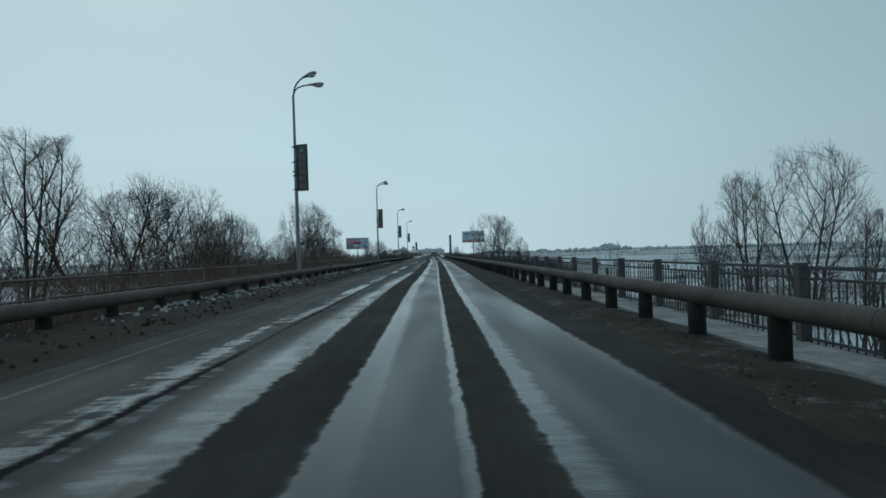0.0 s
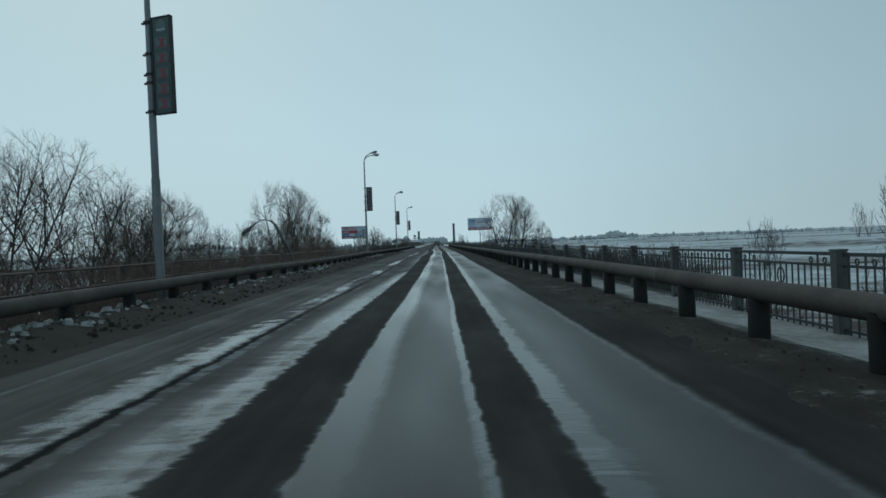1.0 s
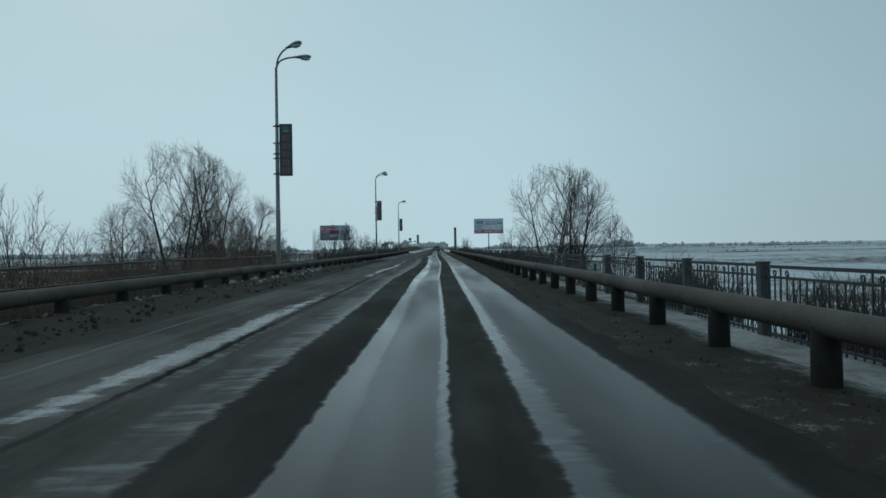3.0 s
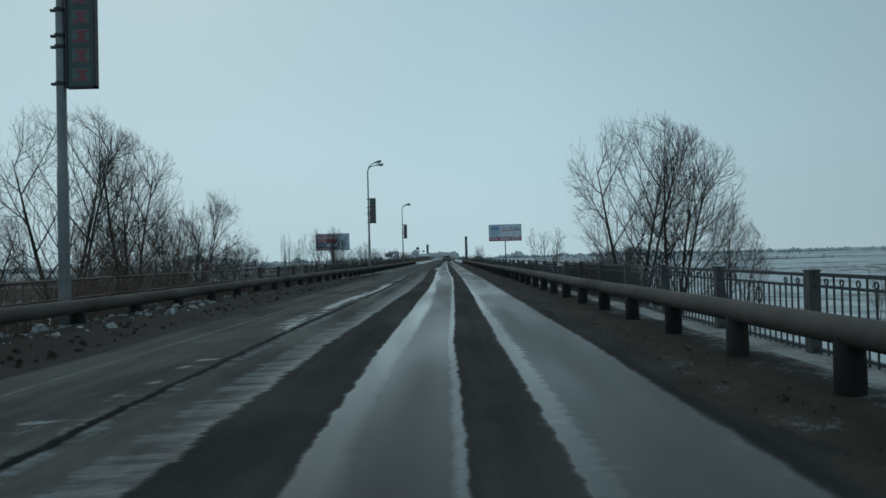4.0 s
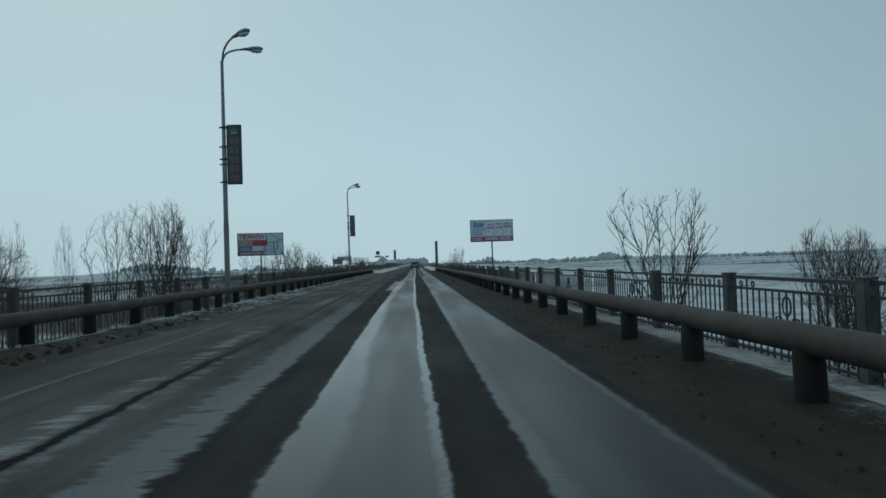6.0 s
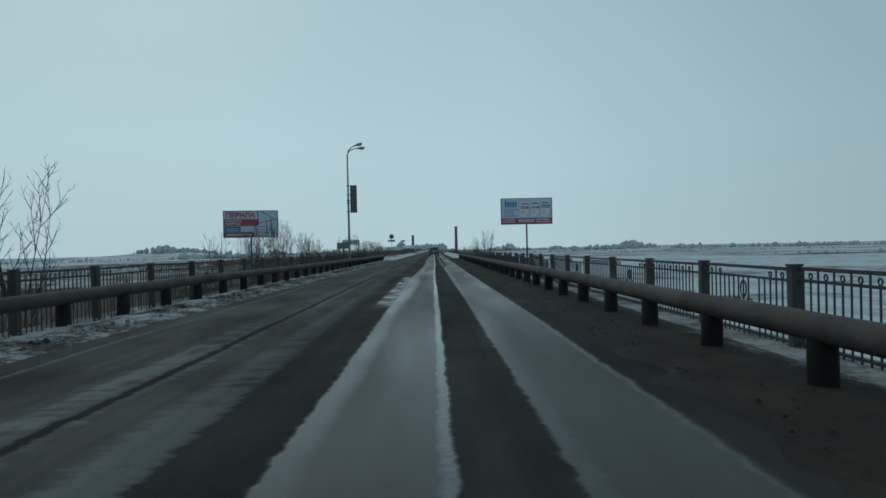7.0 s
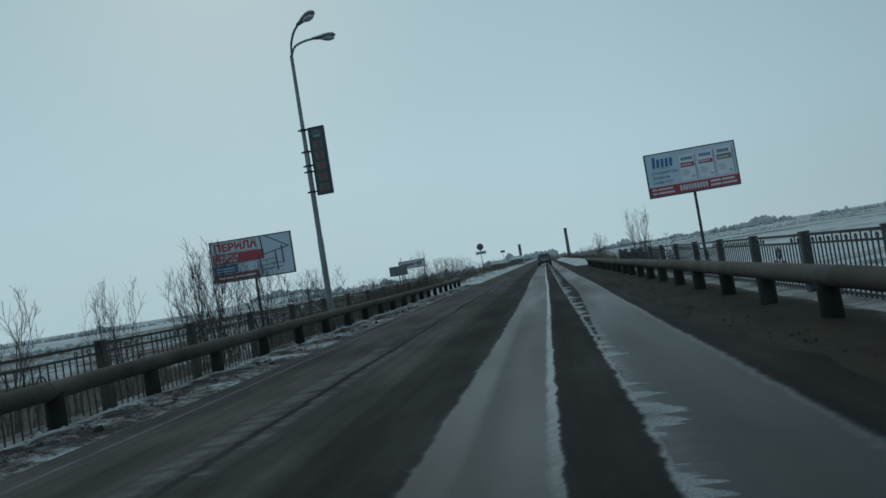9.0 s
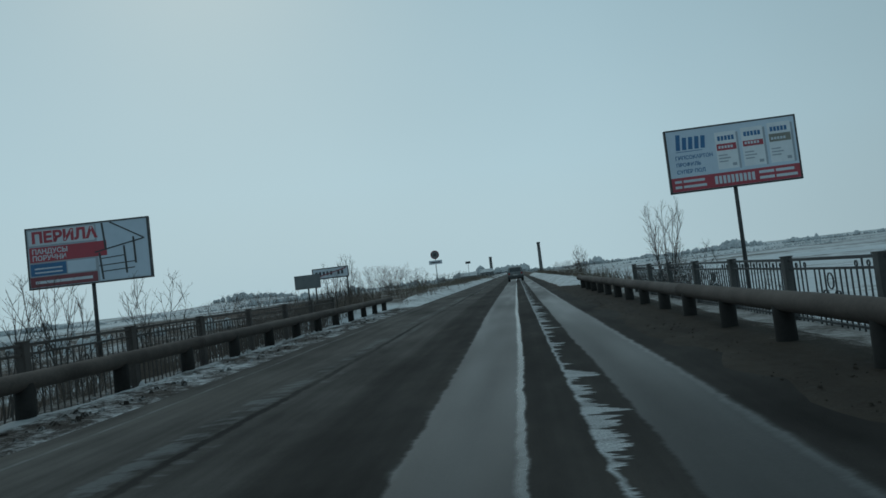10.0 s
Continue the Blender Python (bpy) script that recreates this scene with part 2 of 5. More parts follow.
    h = add(mul(grit, n.span(wet, 0.03, 0.4, 1.0, 0.05)), sub(mul(add(slush, mul(thrown, 0.3)), 0.8), mul(groove, 1.5)))
    n.bump(h, 0.6, 0.014)
    return n.m


def ground_material():
    """Thin snow over dead grass, with bare patches and frozen puddles on the flats."""
    n = Nodes("snowy_meadow")
    p = n.place()
    sep = n.t.nodes.new("ShaderNodeSeparateXYZ")
    n.link(p, sep.inputs[0])
    x, z = sep.outputs["X"], sep.outputs["Z"]
    far = n.noise(n.stretch(p, 0.010, 0.032, 1), 1.0, 5, 0.62)
    mid = n.noise(p, 0.35, 5, 0.65)
    fine = n.noise(p, 9.0, 4, 0.7)
    verge = n.math("MULTIPLY", n.span(x, -30.0, -14.0, 0, 1), n.span(x, 5.3, 12.0, 1, 0))
    verge = n.math("MULTIPLY", verge, n.math("MAXIMUM", n.span(x, -2.0, 2.0), n.span(sep.outputs["Y"], 92.0, 106.0, 1.0, 0.15, smooth=True)))
    bare = n.math("ADD", n.math("MULTIPLY", far, 0.62), n.math("MULTIPLY", mid, 0.3))
    bare = n.math("ADD", bare, n.math("MULTIPLY", verge, 0.20))
    west = n.math("MULTIPLY", n.span(x, -190.0, -70.0, 0, 1, smooth=True), n.span(x, -20.0, -15.0, 1, 0, smooth=True))
    bare = n.math("ADD", bare, n.math("MULTIPLY", n.math("MULTIPLY", west, n.span(sep.outputs["Y"], 120.0, 160.0, smooth=True)), 0.12))
    snow = n.span(n.math("ADD", bare, n.math("MULTIPLY", fine, 0.12)), 0.50, 0.62, 1, 0)
    grass = n.mix(fine, (0.034, 0.026, 0.021), (0.095, 0.072, 0.056))
    white = n.mix(n.span(far, 0.3, 0.7), (0.40, 0.44, 0.46), (0.60, 0.63, 0.64))
    n.base(n.mix(snow, grass, white))
    n.rough(n.mix(snow, 0.95, 0.6))
    n.bsdf.inputs["Specular IOR Level"].default_value = 0.2
    n.bump(n.math("ADD", fine, n.math("MULTIPLY", mid, 2.0)), 0.5, 0.05)
    return n.m


def dirty_snow(name, white, dirt, lo, hi, spec=0.2):
    n = Nodes(name)
    p = n.place()
    a, b = n.noise(p, 1.1, 5, 0.65), n.noise(p, 8.0, 5, 0.7)
    f = n.math("ADD", n.math("MULTIPLY", a, 0.55), n.math("MULTIPLY", b, 0.45))
    n.base(n.mix(n.span(f, lo, hi), dirt, white))
    n.rough(n.span(b, 0.3, 0.7, 0.65, 0.95))
    n.bsdf.inputs["Specular IOR Level"].default_value = spec
    n.bump(f, 0.8, 0.04)
    return n.m


def walk_material():
    """Trodden snow on a pavement, with grit thrown over it from the road."""
    n = Nodes("trodden_pavement_snow")
    p = n.place()
    sep = n.t.nodes.new("ShaderNodeSeparateXYZ")
    n.link(p, sep.inputs[0])
    a, b, c = n.noise(p, 1.1, 5, 0.65), n.noise(p, 8.0, 5, 0.7), n.noise(p, 40.0, 3, 0.7)
    f = n.math("ADD", n.math("MULTIPLY", a, 0.5), n.math("ADD", n.math("MULTIPLY", b, 0.35), n.math("MULTIPLY", c, 0.15)))
    snow = n.mix(n.span(f, 0.38, 0.60), (0.11, 0.102, 0.094), (0.34, 0.345, 0.34))
    near = n.math("ADD", n.span(sep.outputs["X"], 2.75, 4.05, 0, 1), n.math("MULTIPLY", n.math("SUBTRACT", f, 0.5), 3.2))
    west = n.math("MULTIPLY", n.span(sep.outputs["X"], -1.0, 1.0, 1.0, 0.0), n.span(sep.outputs["Y"], 88.0, 104.0, 0.12, 0.68, smooth=True))
    near = n.math("SUBTRACT", near, n.span(sep.outputs["Y"], 75.0, 112.0, 0.0, 0.26, smooth=True))
    near = n.math("ADD", near, n.span(sep.outputs["Y"], 44.0, 68.0, 0.34, 0.0, smooth=True))
    clean = n.span(n.math("ADD", near, west), 0.25, 0.80)
    n.base(n.mix(clean, n.mix(n.span(b, 0.35, 0.65), (0.028, 0.024, 0.0205), (0.058, 0.049, 0.041)), snow))
    n.rough(n.span(b, 0.3, 0.7, 0.65, 0.95))
    n.bsdf.inputs["Specular IOR Level"].default_value = 0.2
    n.bump(f, 0.8, 0.04)
    return n.m


def verge_material():
    """Wet grit beside the road; beyond the posts old snow shows through it."""
    n = Nodes("wet_dirt_verge")
    p = n.place()
    sep = n.t.nodes.new("ShaderNodeSeparateXYZ")
    n.link(p, sep.inputs[0])
    a, b, c = n.noise(p, 1.1, 5, 0.65), n.noise(p, 8.0, 5, 0.7), n.noise(p, 45.0, 3, 0.7)
    drag = n.noise(n.stretch(p, 3.0, 0.3, 1.0), 1.0, 4)
    f = n.math("ADD", n.math("MULTIPLY", a, 0.4), n.math("ADD", n.math("MULTIPLY", b, 0.35), n.math("MULTIPLY", c, 0.25)))
    dirt = n.mix(n.span(n.math("ADD", n.math("MULTIPLY", f, 0.7), n.math("MULTIPLY", drag, 0.3)), 0.36, 0.66), (0.0185, 0.0155, 0.0130), (0.062, 0.052, 0.0425))
    beyond = n.math("ADD", n.span(sep.outputs["X"], 2.85, 4.05, 0, 1), n.math("MULTIPLY", n.math("SUBTRACT", f, 0.5), 3.6))
    beyond = n.math("ADD", beyond, n.span(sep.outputs["Y"], 44.0, 68.0, 0.10, 0.0, smooth=True))
    beyond = n.math("SUBTRACT", beyond, n.span(sep.outputs["Y"], 75.0, 112.0, 0.0, 0.20, smooth=True))
    grey = n.mix(n.span(f, 0.38, 0.60), (0.12, 0.112, 0.103), (0.33, 0.335, 0.33))
    n.base(n.mix(n.span(beyond, 0.25, 0.85), dirt, grey))
    n.rough(n.span(b, 0.3, 0.7, 0.65, 0.95))
    n.bsdf.inputs["Specular IOR Level"].default_value = 0.06
    n.bump(f, 0.9, 0.04)
    return n.m


def bank_material():
    """Ploughed snow under the left rail: brown with grit at first, greyer and cleaner further on; white where it lies below the rail."""
    n = Nodes("ploughed_dirty_snow")
    p = n.place()
    sep = n.t.nodes.new("ShaderNodeSeparateXYZ")
    n.link(p, sep.inputs[0])
    a, b, c = n.noise(p, 0.9, 5, 0.65), n.noise(p, 7.0, 5, 0.7), n.noise(p, 40.0, 3, 0.7)
    f = n.math("ADD", n.math("MULTIPLY", a, 0.45), n.math("ADD", n.math("MULTIPLY", b, 0.35), n.math("MULTIPLY", c, 0.2)))
    grime = n.span(sep.outputs["Y"], 84.0, 112.0, 0.17, 0.0, smooth=True)
    clean = n.span(sep.outputs["X"], -5.60, -5.20, 0.19, 0.0, smooth=True)
    dirt = n.mix(n.span(b, 0.35, 0.65), (0.015, 0.0125, 0.0105), (0.046, 0.0375, 0.031))
    white = n.mix(n.span(a, 0.4, 0.6), (0.24, 0.245, 0.245), (0.42, 0.44, 0.45))
    n.base(n.mix(n.span(n.math("ADD", n.math("SUBTRACT", f, grime), clean), 0.47, 0.58), dirt, white))
    n.rough(n.span(b, 0.3, 0.7, 0.65, 0.95))
    n.bsdf.inputs["Specular IOR Level"].default_value = 0.15
    n.bump(f, 0.9, 0.05)
    return n.m


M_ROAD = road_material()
M_GROUND = ground_material()
M_DIRT = verge_material()
M_BANK = bank_material()
M_ICE = dirty_snow("broken_dirty_ice", (0.36, 0.37, 0.365), (0.10, 0.09, 0.08), 0.38, 0.54)
M_WALK = walk_material()
M_SNOW = dirty_snow("verge_snow", (0.52, 0.545, 0.555), (0.18, 0.18, 0.176), 0.36, 0.54)
M_RAIL = simple("grimy_rail_paint", (0.104, 0.088, 0.078), (0.046, 0.038, 0.034), 0.8, 26, 1.2, bump=0.5, spec=0.2)
M_POST = simple("grimy_post_paint", (0.026, 0.025, 0.024), (0.012, 0.0115, 0.011), 0.85, 30, 2.0, bump=0.4, vary=0.25, spec=0.12)
M_FENCE = simple("dark_painted_iron", (0.040, 0.046, 0.050), (0.020, 0.022, 0.024), 0.55, 40, 2.0, bump=0.2)
M_PILLAR = simple("weathered_fence_pillar", (0.090, 0.092, 0.090), (0.042, 0.044, 0.044), 0.8, 25, 2.5, bump=0.4, vary=0.15)
M_LFENCE = simple("brown_rusty_iron", (0.125, 0.080, 0.064), (0.058, 0.039, 0.033), 0.75, 40, 2.0, bump=0.3)
M_WFENCE = simple("dull_grey_brown_iron", (0.075, 0.064, 0.058), (0.036, 0.031, 0.029), 0.75, 40, 2.0, bump=0.3)
M_POLE = simple("galvanised_pole", (0.21, 0.225, 0.235), (0.11, 0.12, 0.125), 0.5, 20, 1.0, metal=0.35, bump=0.1)
M_OLDPOLE = simple("sooty_old_pole", (0.085, 0.098, 0.104), (0.05, 0.058, 0.062), 0.6, 20, 1.0, metal=0.3, bump=0.1)
M_LAMP = simple("grey_lamp_housing", (0.22, 0.235, 0.24), (0.13, 0.14, 0.145), 0.45, 25, 3.0, metal=0.2)
M_LENS = simple("clouded_lamp_glass", (0.48, 0.52, 0.53), (0.36, 0.39, 0.40), 0.2, 20, 3.0)
M_BARK = simple("dark_bark", (0.066, 0.058, 0.052), (0.032, 0.028, 0.0255), 0.9, 18, 1.2, bump=0.8, depth=0.02, spec=0.2)
M_TWIG = simple("bare_twigs", (0.082, 0.069, 0.061), (0.044, 0.038, 0.034), 0.9, 12, 0.8, bump=0.0, spec=0.2)
M_PALE = simple("pale_bark", (0.085, 0.078, 0.072), (0.040, 0.036, 0.033), 0.9, 14, 0.9, bump=0.4, depth=0.01, spec=0.2)
M_BRUSH = simple("brown_brushwood", (0.185, 0.132, 0.108), (0.092, 0.066, 0.055), 0.95, 10, 0.6, bump=0.0, spec=0.15)
M_REED = simple("dead_grass_stems", (0.16, 0.132, 0.10), (0.075, 0.062, 0.050), 0.95, 10, 0.6, bump=0.0, spec=0.15)
M_REEDBROWN = simple("matted_dead_grass", (0.160, 0.118, 0.097), (0.078, 0.058, 0.049), 0.95, 10, 0.6, bump=0.0, spec=0.12)
M_REEDDARK = simple("dark_dead_grass", (0.155, 0.128, 0.108), (0.072, 0.059, 0.051), 0.95, 10, 0.6, bump=0.0, spec=0.12)
# distance haze is put into this colour: horizon woods and scrub are paled
M_HAZYWOOD = simple("far_wood", (0.46, 0.49, 0.505), (0.32, 0.345, 0.36), 0.95, 0.5, 0.05, bump=0.0, spec=0.1)
M_BANNER = simple("dark_banner_vinyl", (0.040, 0.072, 0.074), (0.027, 0.048, 0.050), 0.55, 6, 1.0)
M_BANNERTOP = simple("green_grey_vinyl", (0.085, 0.14, 0.135), (0.06, 0.10, 0.10), 0.55, 6, 1.0)
M_BANNERFRAME = simple("dark_steel", (0.035, 0.038, 0.040), (0.02, 0.022, 0.023), 0.5, 30, 3, metal=0.5)
M_RED = simple("faded_red_print", (0.36, 0.05, 0.07), (0.28, 0.04, 0.06), 0.6, 5, 0.7)
M_DRED = simple("dark_red_print", (0.22, 0.055, 0.070), (0.16, 0.042, 0.054), 0.6, 5, 0.7)
M_WHITE = simple("pale_vinyl", (0.50, 0.55, 0.60), (0.42, 0.47, 0.52), 0.55, 4, 0.6)
M_GREY = simple("grey_blue_vinyl", (0.30, 0.345, 0.39), (0.24, 0.28, 0.32), 0.55, 4, 0.6)
M_SKYB = simple("light_blue_print", (0.46, 0.55, 0.64), (0.40, 0.49, 0.58), 0.55, 3, 0.4)
M_BLUE = simple("blue_print", (0.030, 0.135, 0.29), (0.025, 0.105, 0.235), 0.55, 5, 0.8)
M_INK = simple("dark_print", (0.05, 0.055, 0.065), (0.035, 0.04, 0.045), 0.6, 5, 0.8)
M_BAGW = simple("pale_sack_print", (0.62, 0.66, 0.69), (0.52, 0.56, 0.60), 0.55, 4, 0.6)
M_OLIVE = simple("olive_grey_print", (0.20, 0.20, 0.17), (0.15, 0.15, 0.13), 0.55, 5, 0.8)
M_STEEL = simple("dark_grey_steel", (0.055, 0.060, 0.063), (0.03, 0.033, 0.035), 0.6, 20, 1.5, metal=0.2)
M_STEELBOARD = simple("dull_sign_metal", (0.15, 0.165, 0.17), (0.10, 0.112, 0.118), 0.6, 10, 1.5, metal=0.2)
M_CONC = simple("sooty_concrete", (0.16, 0.165, 0.165), (0.09, 0.095, 0.10), 0.9, 2, 0.3)
M_CAR = simple("dirty_grey_green_paint", (0.11, 0.122, 0.125), (0.07, 0.078, 0.08), 0.35, 8, 1.2, metal=0.3)
M_RUBBER = simple("wet_tyre_rubber", (0.022, 0.022, 0.022), (0.012, 0.012, 0.012), 0.8, 30, 3)
M_TAIL = simple("red_tail_lens", (0.20, 0.02, 0.02), (0.14, 0.015, 0.015), 0.25, 20, 4)
M_PLATE = simple("dirty_white_plate", (0.35, 0.36, 0.36), (0.24, 0.25, 0.25), 0.5, 20, 4)
n_glass = Nodes("dark_car_glass")
n_glass.base((0.02, 0.025, 0.028))
n_glass.rough(0.06)
M_GLASS = n_glass.m


# ---- building helpers ----
def mesh_of(name, bm, material, smooth=False):
    me = bpy.data.meshes.new(name)
    bm.to_mesh(me)
    bm.free()
    me.materials.append(material)
    if smooth:
        me.polygons.foreach_set("use_smooth", [True] * len(me.polygons))
    return me


def part(name, bm, material, parent=None, label="", smooth=False):
    ob = new(name, mesh_of(name, bm, material, smooth))
    if parent is not None:
        ob.parent = parent
    if label:
        ob["label"] = label
    return ob


def raw(name, verts, faces, material, parent=None, smooth=False):
    me = bpy.data.meshes.new(name)
    me.from_pydata(verts, [], faces)
    me.materials.append(material)
    if smooth:
        me.polygons.foreach_set("use_smooth", [True] * len(me.polygons))
    ob = new(name, me)
    if parent is not None:
        ob.parent = parent
    return ob


def base(name, x, y, z, label, category, group="", kind="", turn=0):
    ob = new(name)
    ob.matrix_basis = pose(x, y, z, 0, 0, turn)
    return tagged(ob, label, category, group, kind)


def box(bm, x0, x1, y0, y1, z0, z1, bevel=0.0):
    made = bmesh.ops.create_cube(bm, size=1.0)
    bmesh.ops.transform(bm, verts=made["verts"], matrix=Matrix.Translation(((x0 + x1) / 2, (y0 + y1) / 2, (z0 + z1) / 2)) @ Matrix.Diagonal((abs(x1 - x0), abs(y1 - y0), abs(z1 - z0), 1)))
    if bevel:
        edges = list({e for v in made["verts"] for e in v.link_edges})
        bmesh.ops.bevel(bm, geom=edges, offset=bevel, segments=2, affect="EDGES")
    return bm


def cube(*a, bevel=0.0):
    return box(bmesh.new(), *a, bevel=bevel)


def tube(bm, pts, radii, sides=8, cap=True):
    """A tube along points, one radius each."""
    rings = []
    pts = [Vector(p) for p in pts]
    side = None
    for i, p in enumerate(pts):
        d = (pts[min(i + 1, len(pts) - 1)] - pts[max(i - 1, 0)]).normalized()
        if side is None:
            side = d.orthogonal().normalized()
        side = (side - d * side.dot(d)).normalized()
        up = d.cross(side)
        rings.append([bm.verts.new(p + (side * math.cos(a) + up * math.sin(a)) * radii[i]) for a in (2 * math.pi * k / sides for k in range(sides))])
    for a, b in zip(rings, rings[1:]):
        for k in range(sides):
            bm.faces.new((a[k], a[(k + 1) % sides], b[(k + 1) % sides], b[k]))
    if cap:
        bm.faces.new(rings[0][::-1])
        bm.faces.new(rings[-1])
    return bm


def rod(p, q, r, sides=8, r2=None):
    return tube(bmesh.new(), (p, q), (r, r if r2 is None else r2), sides)


def smooth_line(points, n):
    """Points on a soft curve through the given ones."""
    pts = [Vector(p) for p in points]
    pts = [2 * pts[0] - pts[1]] + pts + [2 * pts[-1] - pts[-2]]
    out = []
    for i in range(1, len(pts) - 2):
        a, b, c, d = pts[i - 1:i + 3]
        for k in range(n):
            s = k / n
            out.append(0.5 * (2 * b + (c - a) * s + (2 * a - 5 * b + 4 * c - d) * s * s + (3 * b - a - 3 * c + d) * s ** 3))
    return out + [pts[-2]]


def letters(text, size, x, y, z, material, parent, name, squeeze=1.0, bold=0.0):
    """Raised lettering that faces -y, as a mesh."""
    cu = bpy.data.curves.new(name, "FONT")
    cu.body, cu.size, cu.extrude, cu.resolution_u, cu.offset = text, size, 0.004, 2, bold
    tmp = bpy.data.objects.new(name, cu)
    me = bpy.data.meshes.new_from_object(tmp)
    bpy.data.objects.remove(tmp)
    me.transform(pose(x, y, z, 90, 0, 0) @ Matrix.Diagonal((squeeze, 1, 1, 1)))
    me.materials.clear()
    me.materials.append(material)
    ob = new(name, me)
    ob.parent = parent
    return ob


# ---- ground ----
RAIL_R, RAIL_L, RAIL_END = 2.98, -5.55, 176.9
FENCE_R, FENCE_L, FENCE_END = 4.72, -7.3, 175.6


def lerp_table(v, table):
    if v <= table[0][0]:
        return table[0][1]
    for (a, p), (b, q) in zip(table, table[1:]):
        if v <= b:
            return p + (q - p) * (v - a) / (b - a)
    return table[-1][1]


BRIDGE = [(-260, -3.6), (-140, -3.4), (-60, -3.2), (-24, -2.9), (-14, -1.5), (-8.2, -0.62), (-7.0, -0.55), (-5.8, -0.5), (-5.4, -0.3), (-4.35, -0.06), (2.3, -0.06), (3.3, -0.25), (5.3, -0.30), (6.5, -1.2), (11, -2.8), (30, -3.3), (400, -3.4)]
BANKS = [(-260, -3.0), (-60, -2.2), (-20, -1.0), (-9, 0.30), (-5.8, 0.30), (-4.35, -0.06), (2.3, -0.06), (3.2, 0.25), (5.0, 0.20), (9.0, -0.8), (18, -2.6), (400, -3.2)]


def ground_height(x, y):
    f = min(max((y - 178.0) / 6.0, 0.0), 1.0)
    f = f * f * (3 - 2 * f)
    z = lerp_table(x, BRIDGE) * (1 - f) + lerp_table(x, BANKS) * f
    off = max(abs(x + 1) - 9, 0)
    z += min(off / 8, 1) * 0.35 * noise.noise((x * 0.08, y * 0.08, 3.0)) + min(off / 60, 1) * 0.8 * noise.noise((x * 0.012, y * 0.012, 7.0))
    if x < -120:
        z += 8.0 * math.exp(-((x + 290) / 70) ** 2) * math.exp(-((y - 810) / 90) ** 2)
    if y > 700:
        z += min((y - 700) / 900, 1) * 3.5 * (0.5 + noise.noise((x * 0.002, y * 0.002, 1.0)))
    return z


def spread(near, step, far, grow):
    out, v, s = [], 0.0, step
    while v < far:
        out.append(v)
        if v >= near:
            s *= grow
        v += s
    return out + [far]


gx = sorted({-1.0 - v for v in spread(24, 0.7, 2600, 1.16)} | {-1.0 + v for v in spread(24, 0.7, 2600, 1.16)})
gy = sorted({60.0 - v for v in spread(90, 3.0, 2700, 1.2)} | {60.0 + v for v in spread(190, 3.0, 3000, 1.16)})
g_v = [(x, y, ground_height(x, y)) for y in gy for x in gx]
g_f = [(j * len(gx) + i, j * len(gx) + i + 1, (j + 1) * len(gx) + i + 1, (j + 1) * len(gx) + i) for j in range(len(gy) - 1) for i in range(len(gx) - 1)]
tagged(raw("ground", g_v, g_f, M_GROUND, smooth=True), "flat winter meadow with thin patchy snow and dead grass", "ground", kind="structure")


def strip(name, x_of, z_of, ys, material, label, category, thick=0.0):
    """A long lumpy strip along the road: x_of(y) gives the cross stations, z_of(x, y, k) the heights."""
    rows = [x_of(y) for y in ys]
    m = len(rows[0])
    verts = [(x, y, z_of(x, y, k)) for y, xs in zip(ys, rows) for k, x in enumerate(xs)]
    faces = [(j * m + i, j * m + i + 1, (j + 1) * m + i + 1, (j + 1) * m + i) for j in range(len(ys) - 1) for i in range(m - 1)]
    if rows[0][0] > rows[0][-1]:
        faces = [q[::-1] for q in faces]
    ob = raw(name, verts, faces, material, smooth=True)
    if thick:
        mod = ob.modifiers.new("depth", "SOLIDIFY")
        mod.thickness, mod.offset = thick, -1
    return tagged(ob, label, category, kind="structure")


road_ys = [-40 + 0.5 * k for k in range(500)] + [210 + 5 * k for k in range(180)]
# how the ruts wander along the bridge: y, then the far edge of the left tracks, the middle rut's edges, the right rut's edges
TRACKS = [
    (4, -1.66, -0.97, -0.05, 0.37, 1.52), (22, -1.67, -1.03, -0.02, 0.43, 1.48), (36, -1.43, -0.86, 0.06, 0.57, 1.64),
    (46, -1.42, -0.80, 0.14, 0.66, 1.65), (58, -1.42, -0.71, 0.21, 0.72, 1.74), (67, -1.50, -0.76, 0.18, 0.74, 1.85),
    (82, -1.16, -0.57, 0.34, 0.84, 1.88), (92, -1.13, -0.58, 0.42, 0.87, 1.85), (107, -1.31, -0.73, 0.26, 0.81, 1.75),
    (119, -1.40, -0.74, 0.23, 0.80, 1.75), (131, -1.45, -0.76, 0.18, 0.74, 1.69), (142, -1.40, -0.60, 0.19, 0.72, 1.68),
    (155, -1.40, -0.56, 0.24, 0.65, 1.70), (168, -1.45, -0.68, 0.20, 0.60, 1.66),
]
LANE = (-4.6, -1.50, -0.75, 0.22, 0.72, 1.78, 2.35)
RUTS = [(-4.35, 0.0), (-3.9, 0.0), (-3.2, -0.012), (-2.6, 0.006), (-1.9, -0.014), (-1.3, 0.004), (-0.95, 0.0), (-0.2, -0.022), (0.3, 0.004), (0.7, 0.006), (1.35, -0.022), (1.95, 0.008), (2.35, 0.012)]


@functools.lru_cache(None)
def lane_table(y):
    edges = [lerp_table(y, [(row[0], row[k]) for row in TRACKS]) for k in range(1, 6)]
    return tuple(zip((-4.6, *edges, 2.35), LANE))


def road_z(x, y, k):
    return lerp_table(lerp_table(x, lane_table(y)), RUTS) + 0.012 * noise.noise((x * 0.9, y * 0.35, 0.0))


